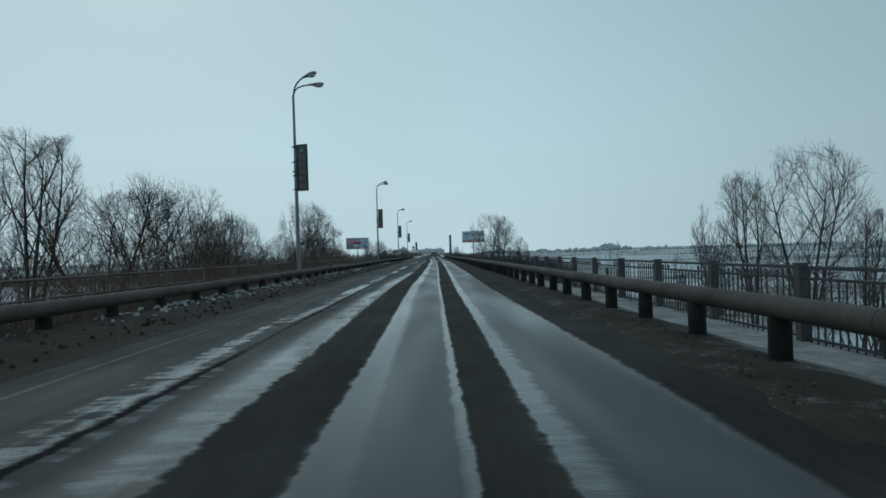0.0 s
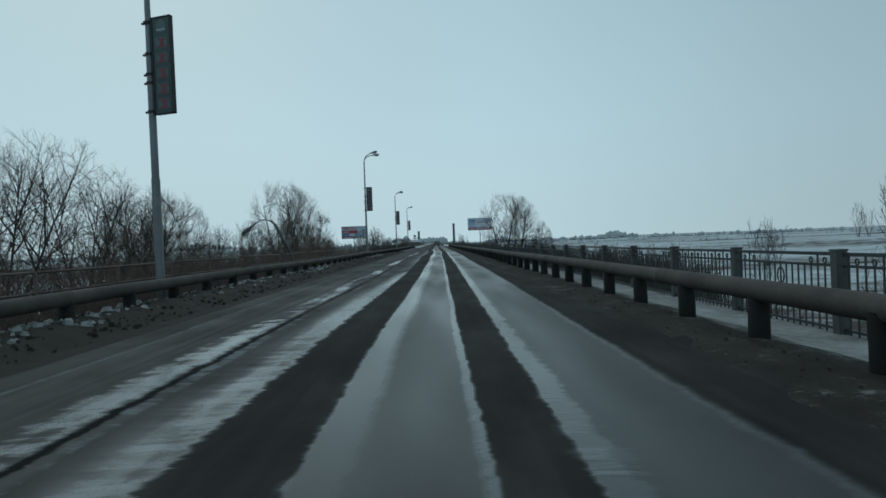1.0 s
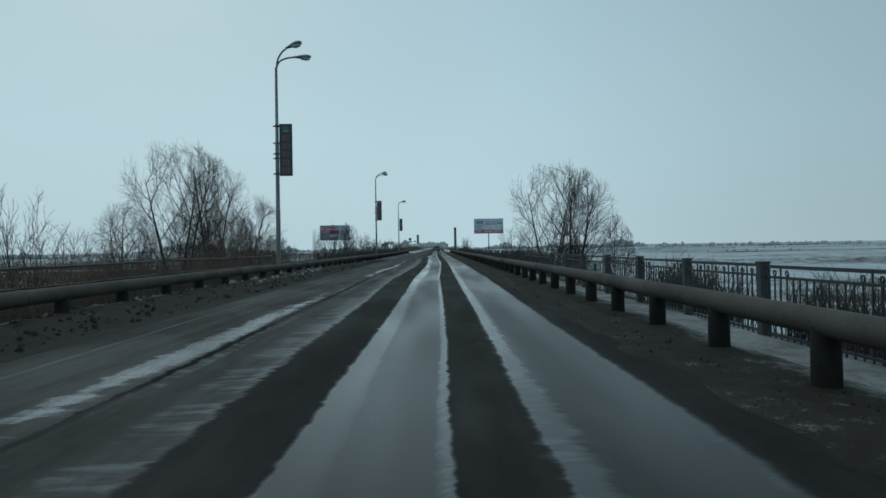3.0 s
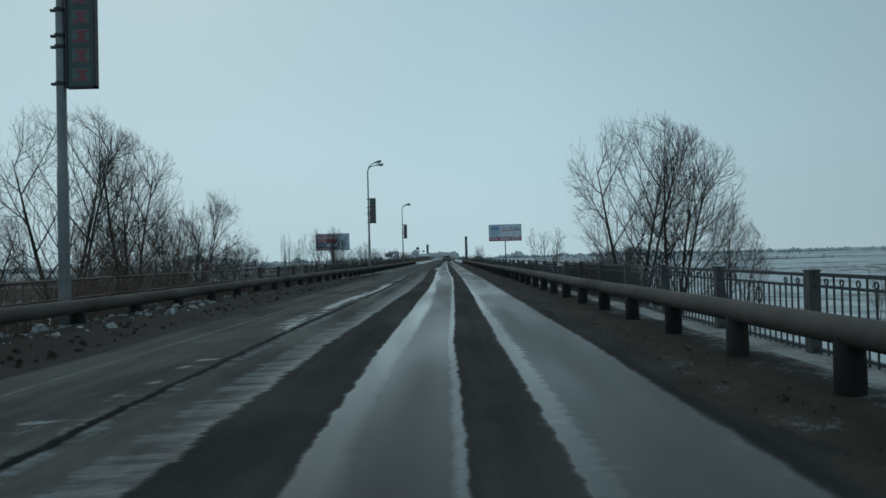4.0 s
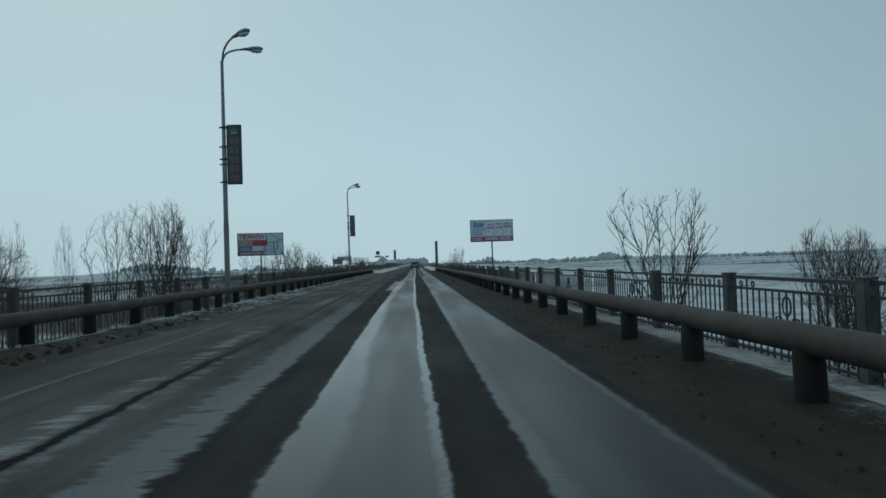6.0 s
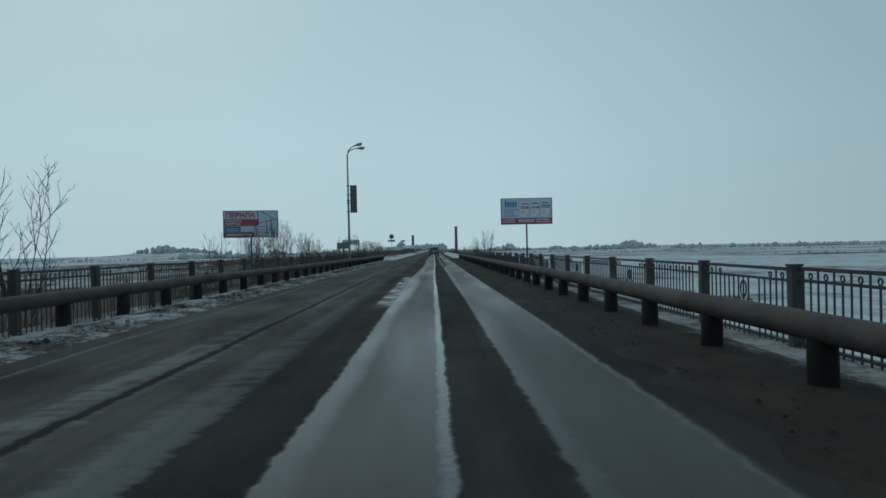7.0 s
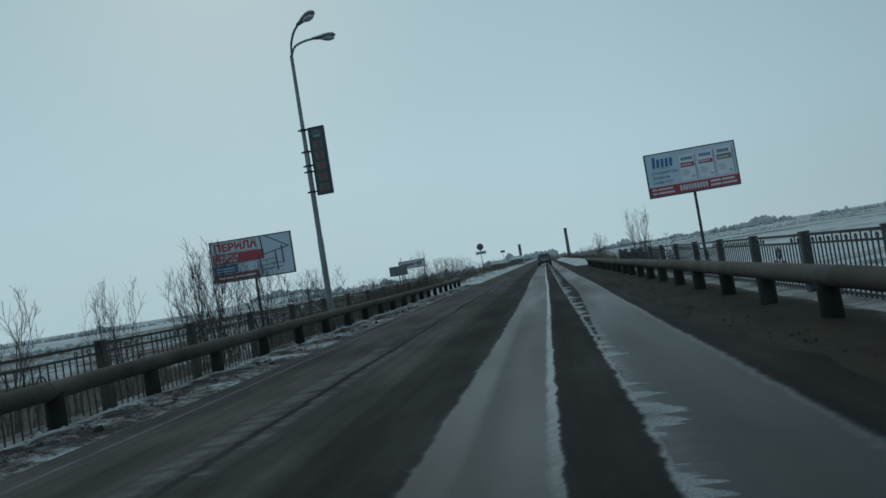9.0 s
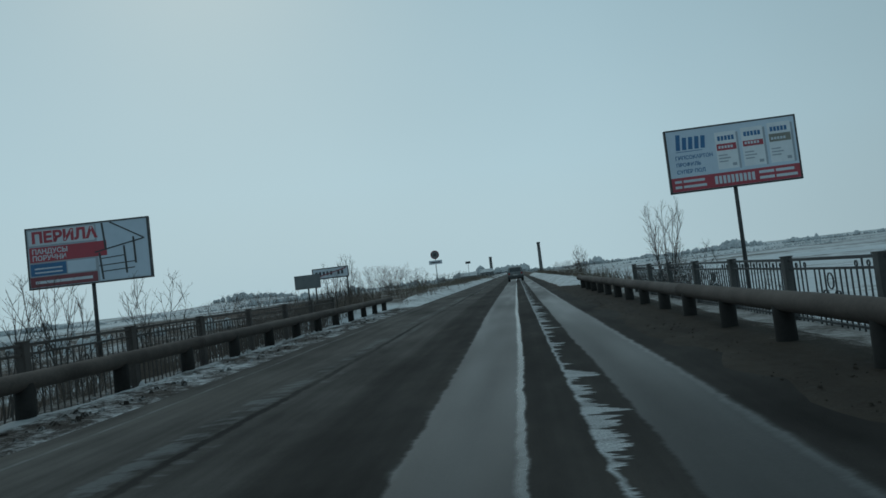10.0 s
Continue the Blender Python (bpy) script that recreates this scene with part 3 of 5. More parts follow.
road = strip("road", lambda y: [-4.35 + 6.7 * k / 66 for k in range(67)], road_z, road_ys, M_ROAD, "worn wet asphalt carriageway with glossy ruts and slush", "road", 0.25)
lanes = road.data.attributes.new("lane", "FLOAT", "POINT")
lanes.data.foreach_set("value", [lerp_table(v.co.x, lane_table(v.co.y)) for v in road.data.vertices])
snow_ys = [RAIL_END + 0.4 + 0.6 * k for k in range(150)]
strip("verge_snow_west", lambda y: [-4.25 - 0.06 * noise.noise((y * 0.4, 2, 0)) - 0.27 * k for k in range(8)], lambda x, y, k: ground_height(x, y) + [-0.06, 0.05, 0.09, 0.10, 0.10, 0.08, 0.05, -0.06][k] + 0.08 * noise.noise((x * 1.3, y * 0.7, 31.0)), snow_ys, M_SNOW, "snow heaped along the road verge", "snow", 0.3)
strip("verge_snow_east", lambda y: [2.35 + 0.06 * noise.noise((y * 0.4, 3, 0)) + 0.27 * k for k in range(8)], lambda x, y, k: ground_height(x, y) + [-0.06, 0.05, 0.09, 0.10, 0.10, 0.08, 0.05, -0.06][k] + 0.08 * noise.noise((x * 1.3, y * 0.7, 37.0)), snow_ys, M_SNOW, "snow heaped along the road verge", "snow", 0.3)
bridge_ys = [-40 + 0.4 * k for k in range(555)]


def verge_z(x, y, k):
    low = lerp_table(x, [(1.8, -0.04), (1.98, 0.0), (2.2, 0.02), (2.6, 0.035), (3.0, 0.02), (3.35, -0.06), (3.7, -0.16), (4.0, -0.27)])
    heaped = lerp_table(x, [(1.8, -0.04), (1.98, 0.0), (2.2, 0.02), (2.6, 0.045), (3.0, 0.06), (3.35, 0.05), (3.65, -0.03), (4.0, -0.27)])
    h = low + (heaped - low) * min(max((y - 44) / 22, 0), 1)
    return h + 0.03 * noise.noise((x * 1.7, y * 1.1, 5.0)) + 0.02 * noise.noise((x * 5, y * 4, 8.0))


def verge_x(y):
    road_edge = lerp_table(y, [(row[0], row[5]) for row in TRACKS]) + 0.03 + 0.06 * noise.noise((y * 0.6, 1.0, 0))
    return [road_edge + (3.95 - road_edge) * k / 17 for k in range(18)]


strip("dirt_verge", verge_x, verge_z, bridge_ys, M_DIRT, "dark wet grit swept along the road edge", "verge", 0.3)


bank_ys = [-20 + 0.18 * k for k in range(1095)]


def heap(x, y):
    """How much higher the grit lies against the rail on the first stretch."""
    return min(max((106 - y) / 30, 0), 1) * lerp_table(x, [(-5.95, 0.0), (-5.75, 0.19), (-5.35, 0.19), (-4.95, 0.11), (-4.65, 0.0)])


def bank_z(x, y, k):
    h = [-0.06, -0.01, 0.01, 0.015, 0.02, 0.03, 0.04, 0.045, 0.045, 0.03, -0.01, -0.08, -0.40][k]
    h += heap(x, y)
    rough = 0.3 if k < 3 else 1.0
    return h + rough * (0.04 * noise.noise((x * 2.3, y * 1.6, 9.0)) + 0.03 * noise.noise((x * 6, y * 5, 2.0)) + 0.02 * noise.noise((x * 14, y * 11, 4.0)))


strip("snow_bank", lambda y: [-4.20 - 0.10 * noise.noise((y * 0.5, 4.0, 0)) - 0.15 * k for k in range(13)], bank_z, bank_ys, M_BANK, "lumpy dirty ploughed snow and grit under the rail", "snow bank", 0.3)


def walk_z(x, y, k):
    return lerp_table(x, [(3.0, -0.05), (3.4, -0.13), (3.8, -0.19), (4.3, -0.225)]) + 0.025 * noise.noise((x * 1.3, y * 0.9, 12.0)) + 0.015 * noise.noise((x * 6, y * 4, 15.0))


strip("pavement_east", lambda y: [3.06 + 0.13 * k for k in range(16)], walk_z, [y for y in bridge_ys if y < FENCE_END + 2], M_WALK, "narrow pavement covered with trodden snow", "pavement", 0.3)
strip("pavement_west", lambda y: [-5.95 - 0.25 * k for k in range(12)], lambda x, y, k: -0.42 + 0.04 * noise.noise((x * 1.3, y * 0.9, 22.0)) + (0.30 if k == 0 else 0), [y for y in bridge_ys if y < FENCE_END + 2], M_WALK, "narrow pavement under old snow", "pavement", 0.3)


def clods(name, count, x0, x1, low, high, lift, material, label, seed, spans=((-12, 175),)):
    """Small frozen lumps strewn along the road edge."""
    rng = random.Random(seed)
    verts, faces = [], []
    for _ in range(count):
        x, y, r = rng.uniform(x0, x1), rng.uniform(*rng.choice(spans)), low + (high - low) * rng.random() ** 2.5
        z = lift(x, y) + r * 0.15
        o = len(verts)
        turn = rng.uniform(0, 6.28)
        for k in range(5):
            a = turn + 1.2566 * k
            q = r * rng.uniform(0.7, 1.3)
            verts.append((x + q * math.cos(a), y + 1.2 * q * math.sin(a), z - r * 0.5))
        for k in range(4):
            a = turn + 0.6 + 1.5708 * k
            q = r * rng.uniform(0.4, 0.75)
            verts.append((x + q * math.cos(a), y + q * math.sin(a), z + r * rng.uniform(0.3, 0.7)))
        faces += [(o + 5, o + 6, o + 7, o + 8), (o, o + 1, o + 5), (o + 1, o + 6, o + 5), (o + 1, o + 2, o + 6), (o + 2, o + 7, o + 6), (o + 2, o + 3, o + 7), (o + 3, o + 8, o + 7), (o + 3, o + 4, o + 8), (o + 4, o + 5, o + 8), (o + 4, o, o + 5)]
    return tagged(raw(name, verts, faces, material), label, "clods", kind="stuff")


clods("frozen_snow_clods", 6000, -5.75, -4.6, 0.012, 0.055, lambda x, y: 0.03 + heap(x, y), M_BANK, "frozen lumps of dirty snow along the rail", 3)
clods("ice_chunks", 620, -5.74, -5.05, 0.02, 0.10, lambda x, y: 0.03 + heap(x, y), M_ICE, "broken slabs of dirty ice thrown under the rail", 12, ((10, 33), (12, 26), (30, 47), (62, 74)))
clods("grit_clods", 3500, 2.1, 2.95, 0.006, 0.02, lambda x, y: 0.045 if y > 60 or x < 2.75 else 0.03, M_DIRT, "dark lumps of grit along the road edge", 8)


# ---- crash rails: a fat pipe on short round posts ----
def crash_rail(x, top, foot, phase, step, slack, label):
    radius = 0.110

    def axis(q):
        return lerp_table(q, top) - radius

    rail = base("crash_rail", x, 0, 0, label, "guard rail", "crash rails along the bridge")
    y, k = -34.0, 0
    while y < RAIL_END - 0.05:
        end = min(y + 9.65, RAIL_END)
        sag = [0.012 * math.sin(k * 2.1), 0.012 * math.sin((k + 1) * 2.1)]
        bm = bmesh.new()
        ys = [y + 0.004, y + 0.03, y + 0.05] + [y + (end - y) * q / 6 for q in range(1, 6)] + [end - 0.05, end - 0.03, end - 0.004]
        rs = [radius * 1.06, radius * 1.06, radius] + [radius] * 5 + [radius, radius * 1.06, radius * 1.06]
        tube(bm, [(0, q, axis(q) + sag[0] + (sag[1] - sag[0]) * (q - y) / (end - y) + 0.008 * noise.noise((x, q * 0.4, 0))) for q in ys], rs, 20)
        part("pipe", bm, M_RAIL, rail, smooth=True)
        y, k = end, k + 1
    bm = tube(bmesh.new(), [(0, 0, -0.35), (0, 0, 0.0), (0, 0, axis(175.0) - foot - 0.02)], (0.110, 0.108, 0.104), 14)
    shared = mesh_of("post", bm, M_POST, True)
    first = math.ceil((-33.5 - phase) / step)
    for j in range(first, int((RAIL_END - phase) / step) + 1):
        post = new("post", shared)
        post.parent = rail
        post.matrix_basis = pose(random.uniform(-0.012, 0.012), phase + j * step + lerp_table(phase + j * step, slack), foot + axis(phase + j * step) - axis(175.0), random.uniform(-1, 1), random.uniform(-1, 1), random.uniform(0, 360))
    return rail


SLACK = [(0, -0.15), (14, 0.2), (26, 0.3), (40, 0.1), (60, -0.02), (72, -0.33), (88, -0.42), (104, -0.1), (118, 0.07), (145, 0.07)]
crash_rail(RAIL_R, [(60, 0.60), (110, 0.58)], 0.0, 0.478, 1.86, SLACK, "grimy grey steel pipe crash rail on short posts beside wet road")
crash_rail(RAIL_L, [(60, 0.61), (110, 0.585)], 0.08, 1.45, 1.87, [(0, 0), (1, 0)], "grimy grey steel pipe crash rail standing in dirty snow")


# ---- pavement fences ----
def fence(x, foot, top, phase, step, metal, pillar, label, keep, start=-33):
    """Pillars with iron panels between: two top rails, a bottom rail, pickets, small rings."""
    f = base("iron_fence", x, 0, 0, label, "fence", "fences along the bridge")
    inner = step - 0.18
    h = top - foot
    bm = cube(-0.07, 0.07, -0.075, 0.075, -0.25, h + 0.02, bevel=0.010)
    box(bm, -0.08, 0.08, -0.085, 0.085, h + 0.015, h + 0.04, bevel=0.008)
    pillar_mesh = mesh_of("pillar", bm, pillar)
    rail_meshes = [mesh_of(n, cube(-0.02, 0.02, -inner / 2 - 0.02, inner / 2 + 0.02, a, a + b, bevel=0.004), metal) for n, a, b in (("top_rail", h - 0.045, 0.045), ("middle_rail", h - 0.185, 0.035), ("bottom_rail", 0.06, 0.035))]
    long_bar = mesh_of("picket", cube(-0.009, 0.009, -0.009, 0.009, 0.0, h - 0.02), metal)
    short_bar = mesh_of("picket", cube(-0.009, 0.009, -0.009, 0.009, 0.0, h - 0.16), metal)
    ring_bm = bmesh.new()
    loop = [(0, 0.032 * math.cos(a), h - 0.11 + 0.038 * math.sin(a)) for a in (2 * math.pi * k / 10 for k in range(10))]
    tube(ring_bm, loop + loop[:1], [0.011] * 11, 4, cap=False)
    ring_mesh = mesh_of("ring", ring_bm, metal)
    scroll_bm = bmesh.new()
    for sgn in (-1, 1):
        spiral = [(0, sgn * (0.16 + (0.13 - 0.017 * k) * math.cos(0.9 * k)), h * 0.42 + (0.15 - 0.017 * k) * math.sin(0.9 * k)) for k in range(8)]
        tube(scroll_bm, spiral, [0.013] * 8, 4)
    tube(scroll_bm, [(0, 0.09 * math.cos(a), h * 0.66 + 0.12 * math.sin(a)) for a in (2 * math.pi * k / 10 for k in range(11))], [0.012] * 11, 4, cap=False)
    scroll_mesh = mesh_of("scroll", scroll_bm, metal)
    rest_v, rest_f = [], []

    def stow(me, m):
        o = len(rest_v)
        rest_v.extend((m @ v.co)[:] for v in me.vertices)
        rest_f.extend(tuple(o + i for i in q.vertices) for q in me.polygons)

    singles = {"picket": 0, "ring": 0}

    def piece(me, m, name, near):
        if name in singles:
            if not near or singles[name] >= 290:
                stow(me, m)
                return
            singles[name] += 1
        ob = new(name, me)
        ob.parent = f
        ob.matrix_basis = m

    first = math.ceil((start - phase) / step)
    last = int((FENCE_END - phase) / step)
    for j in range(first, last + 1):
        y = phase + j * step
        piece(pillar_mesh, pose(random.uniform(-0.01, 0.01), y, foot, random.uniform(-0.8, 0.8), random.uniform(-0.8, 0.8), 0), "pillar", True)
        if j == last:
            break
        mid = y + step / 2
        near = keep[0] < mid < keep[1]
        at = pose(0, mid, foot, random.uniform(-0.4, 0.4), 0, 0)
        ornate = j % 2 == 0
        for me in rail_meshes:
            piece(me, at, me.name.split(".")[0], True)
        if ornate:
            piece(scroll_mesh, at, "scroll", True)
        bars = 17
        for k in range(bars):
            s = -inner / 2 + inner * (k + 0.5) / bars
            middle = ornate and 4 <= k <= 12
            short = k % 2 == 1 or middle
            if random.random() < 0.015:
                continue
            piece(short_bar if short else long_bar, at @ pose(0, s, 0), "picket", near)
            if k % 2 == 1 and not middle:
                piece(ring_mesh, at @ pose(0, s, 0), "ring", near)
    rest = raw("picket_rest", rest_v, rest_f, metal, f)
    rest["kind"] = "stuff"
    return f


fence(FENCE_R, -0.25, 0.785, 0.316, 2.785, M_FENCE, M_PILLAR, "dark iron railing with grey pillars and small rings along pavement", (108, 162))
fence(FENCE_L, -0.46, 0.86, 1.00, 2.785, M_WFENCE, M_WFENCE, "weathered grey-brown iron railing with pillars beside snowy pavement", (128, 178), 83)


def pipe_railing(x, foot, top, y0, y1, step):
    """Thin posts with two pipes, bent a little here and there."""
    r = base("pipe_railing", x, 0, 0, "rusty brown pipe railing with thin posts in dead grass", "railing")
    for name, z, thick in (("top_rail", top, 0.026), ("middle_rail", top - 0.36, 0.020)):
        y = y0
        while y < y1 - 0.1:
            end = min(y + 2 * step, y1)
            line = [(0.03 * noise.noise((q * 0.3, 5, 0)), q, z + 0.03 * noise.noise((q * 0.17, 9, z))) for q in (y + (end - y) * k / 4 for k in range(5))]
            part(name, tube(bmesh.new(), line, [thick] * 5, 8), M_LFENCE, r, smooth=True)
            y = end
    shared = mesh_of("post", rod((0, 0, -0.2), (0, 0, top - foot), 0.030), M_LFENCE, True)
    for k in range(int((y1 - y0) / step) + 1):
        post = new("post", shared)
        post.parent = r
        post.matrix_basis = pose(0, y0 + k * step, foot, random.uniform(-1.5, 1.5), random.uniform(-2, 2), 0)


pipe_railing(FENCE_L, -0.46, 0.85, -33.0, 84.0, 2.95)


# ---- street lamps with banners ----
def street_lamp(label):
    lamp = base("street_lamp", 0, 0, 0, label, "street lamp", "street lamps along the bridge")
    pole = tube(bmesh.new(), [(0, 0, -0.1), (0, 0, 0.5), (0, 0, 2.6), (0, 0, 2.64), (0, 0, 5.2), (0, 0, 5.24), (0, 0, 8.15)], (0.090, 0.090, 0.088, 0.078, 0.074, 0.064, 0.050), 12)
    part("pole", pole, M_POLE, lamp, smooth=True)
    for side, reach in ((-1, 0.80), (1, 0.42)):
        line = smooth_line([(0, 0, 7.95), (0.03, 0.04 * reach * side, 8.2), (0.13, 0.25 * reach * side, 8.44), (0.36, 0.65 * reach * side, 8.60), (0.62, reach * side, 8.68)], 5)
        arm = part("arm", tube(bmesh.new(), line, [0.034] * len(line), 8), M_POLE, lamp, smooth=True)
        a, d = Vector((0.55, 0.93 * reach * side, 8.66)), Vector((0.74, 0.42 * side, 0.14)).normalized()
        stations = [(0.0, 0.03), (0.06, 0.06), (0.22, 0.085), (0.40, 0.13), (0.55, 0.145), (0.70, 0.12), (0.78, 0.04)]
        head = tube(bmesh.new(), [a + d * s for s, _ in stations], [r for _, r in stations], 12)
        for v in head.verts:
            t = (v.co - a).dot(d)
            v.co.z = (a + d * t).z + (v.co.z - (a + d * t).z) * 0.62 + 0.015
        hd = part("lamp_head", head, M_LAMP, lamp, smooth=True)
        lens_at = a + d * 0.52
        lens = bmesh.new()
        bmesh.ops.create_uvsphere(lens, u_segments=12, v_segments=6, radius=1.0)
        turn = Matrix.Rotation(math.atan2(d.y, d.x), 4, "Z")
        bmesh.ops.transform(lens, verts=lens.verts[:], matrix=Matrix.Translation(lens_at + Vector((0, 0, -0.045))) @ turn @ Matrix.Diagonal((0.23, 0.115, 0.085, 1)))
        part("lens", lens, M_LENS, hd, "clouded glass bowl", smooth=True)
    for k, z in enumerate((4.02, 4.62, 4.80, 5.22, 5.88)):
        clamp = bmesh.new()
        tube(clamp, [(0, 0, z - 0.025), (0, 0, z + 0.025)], (0.095, 0.095), 12)
        box(clamp, -0.16, -0.08, -0.02, 0.02, z - 0.02, z + 0.02)
        box(clamp, 0.07, 0.17, -0.02, 0.02, z - 0.02, z + 0.02)
        part("clamp", clamp, M_BANNERFRAME, lamp)
    frame_bm = bmesh.new()
    for c in ((0.10, 0.13, 3.94, 5.96), (0.555, 0.585, 3.94, 5.96), (0.10, 0.585, 3.94, 3.97), (0.10, 0.585, 5.93, 5.96)):
        box(frame_bm, c[0], c[1], -0.05, 0.05, c[2], c[3])
    banner = part("banner", cube(0.12, 0.57, -0.035, 0.035, 3.96, 5.94), M_BANNER, lamp, "narrow dark green advertising banner with red marks")
    part("banner_frame", frame_bm, M_BANNERFRAME, banner)
    for face in (-1, 1):
        y = 0.037 * face
        part("emblem", tube(bmesh.new(), [(0.345, y - 0.002, 5.76), (0.345, y + 0.002, 5.76)], (0.13, 0.13), 14), M_BANNERTOP, banner)
        part("caption_bar", cube(0.24, 0.46, y * 1.1 - 0.002, y * 1.1 + 0.002, 5.66, 5.70), M_GREY, banner)
        for k in range(5):
            z0 = 4.02 + 0.315 * k
            # a plain red block with a pale outline
            rim = cube(0.200, 0.490, y * 1.04 - 0.001, y * 1.04 + 0.001, z0 + 0.018, z0 + 0.242)
            mark = bmesh.new()
            for x0, x1, za, zb in ((0.23, 0.46, 0.035, 0.075), (0.26, 0.46, 0.185, 0.225), (0.31, 0.41, 0.07, 0.19)):
                box(mark, x0, x1, y * 1.14 - 0.002, y * 1.14 + 0.002, z0 + za, z0 + zb)
            part("backing", rim, M_BANNERTOP, banner)
            part("red_mark", mark, M_DRED, banner)
    return lamp


lamp = street_lamp("tall galvanised street lamp with two heads and dark banner")
LAMP_X = -6.08
lamp.matrix_basis = pose(LAMP_X, 28.3, 0.05, 0, -0.3, 0)
for y, lean in ((69.35, 0.2), (110.87, 0.0), (151.3, -0.2)):
    twin = copy_thing(lamp, pose(LAMP_X, y, 0.05, lean * 0.5, lean, 0))
for piece in lamp.children:
    if piece.name.startswith(("banner", "clamp")):
        piece.rotation_euler = (0, 0, radians(-19))
for piece in twin.children:
    if piece.name.startswith("banner"):
        piece.location = (0.05, 0, -0.05)


def bent_lamp():
    """A street lamp that has been knocked over and hangs out beyond the fence."""
    lamp_b = base("bent_street_lamp", 0, 0, 0, "knocked-over grey street lamp leaning out over the fence", "street lamp")
    line = smooth_line([(-7.40, 48.6, -0.6), (-7.92, 48.5, 0.95), (-8.52, 48.4, 2.20), (-8.72, 48.38, 2.50), (-9.08, 48.36, 2.63), (-9.42, 48.36, 2.56), (-9.82, 48.36, 2.28)], 6)
    n = len(line)
    part("pole", tube(bmesh.new(), line, [0.060 if k < n * 0.36 else 0.050 if k < n * 0.55 else 0.028 for k in range(n)], 10), M_OLDPOLE, lamp_b, smooth=True)
    a, d = Vector((-9.74, 48.36, 2.35)), Vector((-0.72, 0.0, -0.62)).normalized()
    stations = [(0.0, 0.035), (0.06, 0.06), (0.24, 0.09), (0.26, 0.12), (0.45, 0.15), (0.62, 0.14), (0.74, 0.06)]
    hd = part("lamp_head", tube(bmesh.new(), [a + d * s for s, _ in stations], [r for _, r in stations], 12), M_OLDPOLE, lamp_b, smooth=True)
    lens = bmesh.new()
    bmesh.ops.create_uvsphere(lens, u_segments=12, v_segments=6, radius=1.0)
    bmesh.ops.transform(lens, verts=lens.verts[:], matrix=Matrix.Translation(a + d * 0.52 + Vector((0.06, 0, -0.07))) @ Matrix.Rotation(radians(-40), 4, "Y") @ Matrix.Diagonal((0.22, 0.13, 0.10, 1)))
    part("lens", lens, M_LENS, hd, "clouded glass bowl", smooth=True)


bent_lamp()


# ---- billboards ----
def billboard(x, y, z, foot, label, turn=0.0):
    b = base("billboard", x, y, foot, label, "billboard", "roadside billboards", turn=turn)
    z -= foot
    post = bmesh.new()
    tube(post, [(0, 0.12, -0.3), (0, 0.12, z + 2.2)], (0.10, 0.09), 14)
    part("post", post, M_STEEL, b, smooth=True)
    part("panel", cube(-3.0, 3.0, -0.08, 0.08, z, z + 3.0, bevel=0.01), M_WHITE, b)
    rim = bmesh.new()
    for c in ((-3.05, -2.97, z - 0.05, z + 3.05), (2.97, 3.05, z - 0.05, z + 3.05), (-3.05, 3.05, z - 0.05, z + 0.02), (-3.05, 3.05, z + 2.98, z + 3.05)):
        box(rim, c[0], c[1], -0.10, 0.10, c[2], c[3])
    part("frame", rim, M_STEEL, b)
    back = bmesh.new()
    for q in (-2.2, -0.8, 0.8, 2.2):
        box(back, q - 0.05, q + 0.05, 0.085, 0.16, z + 0.1, z + 2.9)
    box(back, -2.9, 2.9, 0.10, 0.2, z + 1.0, z + 1.12)
    part("bracing", back, M_STEEL, b)
    return b, z


def patch(b, name, material, *rects, y=-0.088):
    """A flat printed field or a set of bars on a board's face."""
    bm = bmesh.new()
    for x0, x1, z0, z1 in rects:
        box(bm, x0, x1, y - 0.002, y + 0.002, z0, z1)
    return part(name, bm, material, b)


def slanted(b, name, material, p, q, w, y=-0.094):
    bm = bmesh.new()
    d = Vector((q[0] - p[0], 0, q[1] - p[1]))
    s = Vector((-d.z, 0, d.x)).normalized() * w / 2
    corners = [Vector((p[0], y, p[1])) + s, Vector((p[0], y, p[1])) - s, Vector((q[0], y, q[1])) - s, Vector((q[0], y, q[1])) + s]
    lo = [bm.verts.new(c) for c in corners]
    hi = [bm.verts.new(c + Vector((0, 0.004, 0))) for c in corners]
    bm.faces.new(lo), bm.faces.new(hi[::-1])
    for k in range(4):
        bm.faces.new((lo[k], lo[(k + 1) % 4], hi[(k + 1) % 4], hi[k]))
    bmesh.ops.recalc_face_normals(bm, faces=bm.faces[:])
    return part(name, bm, material, b)


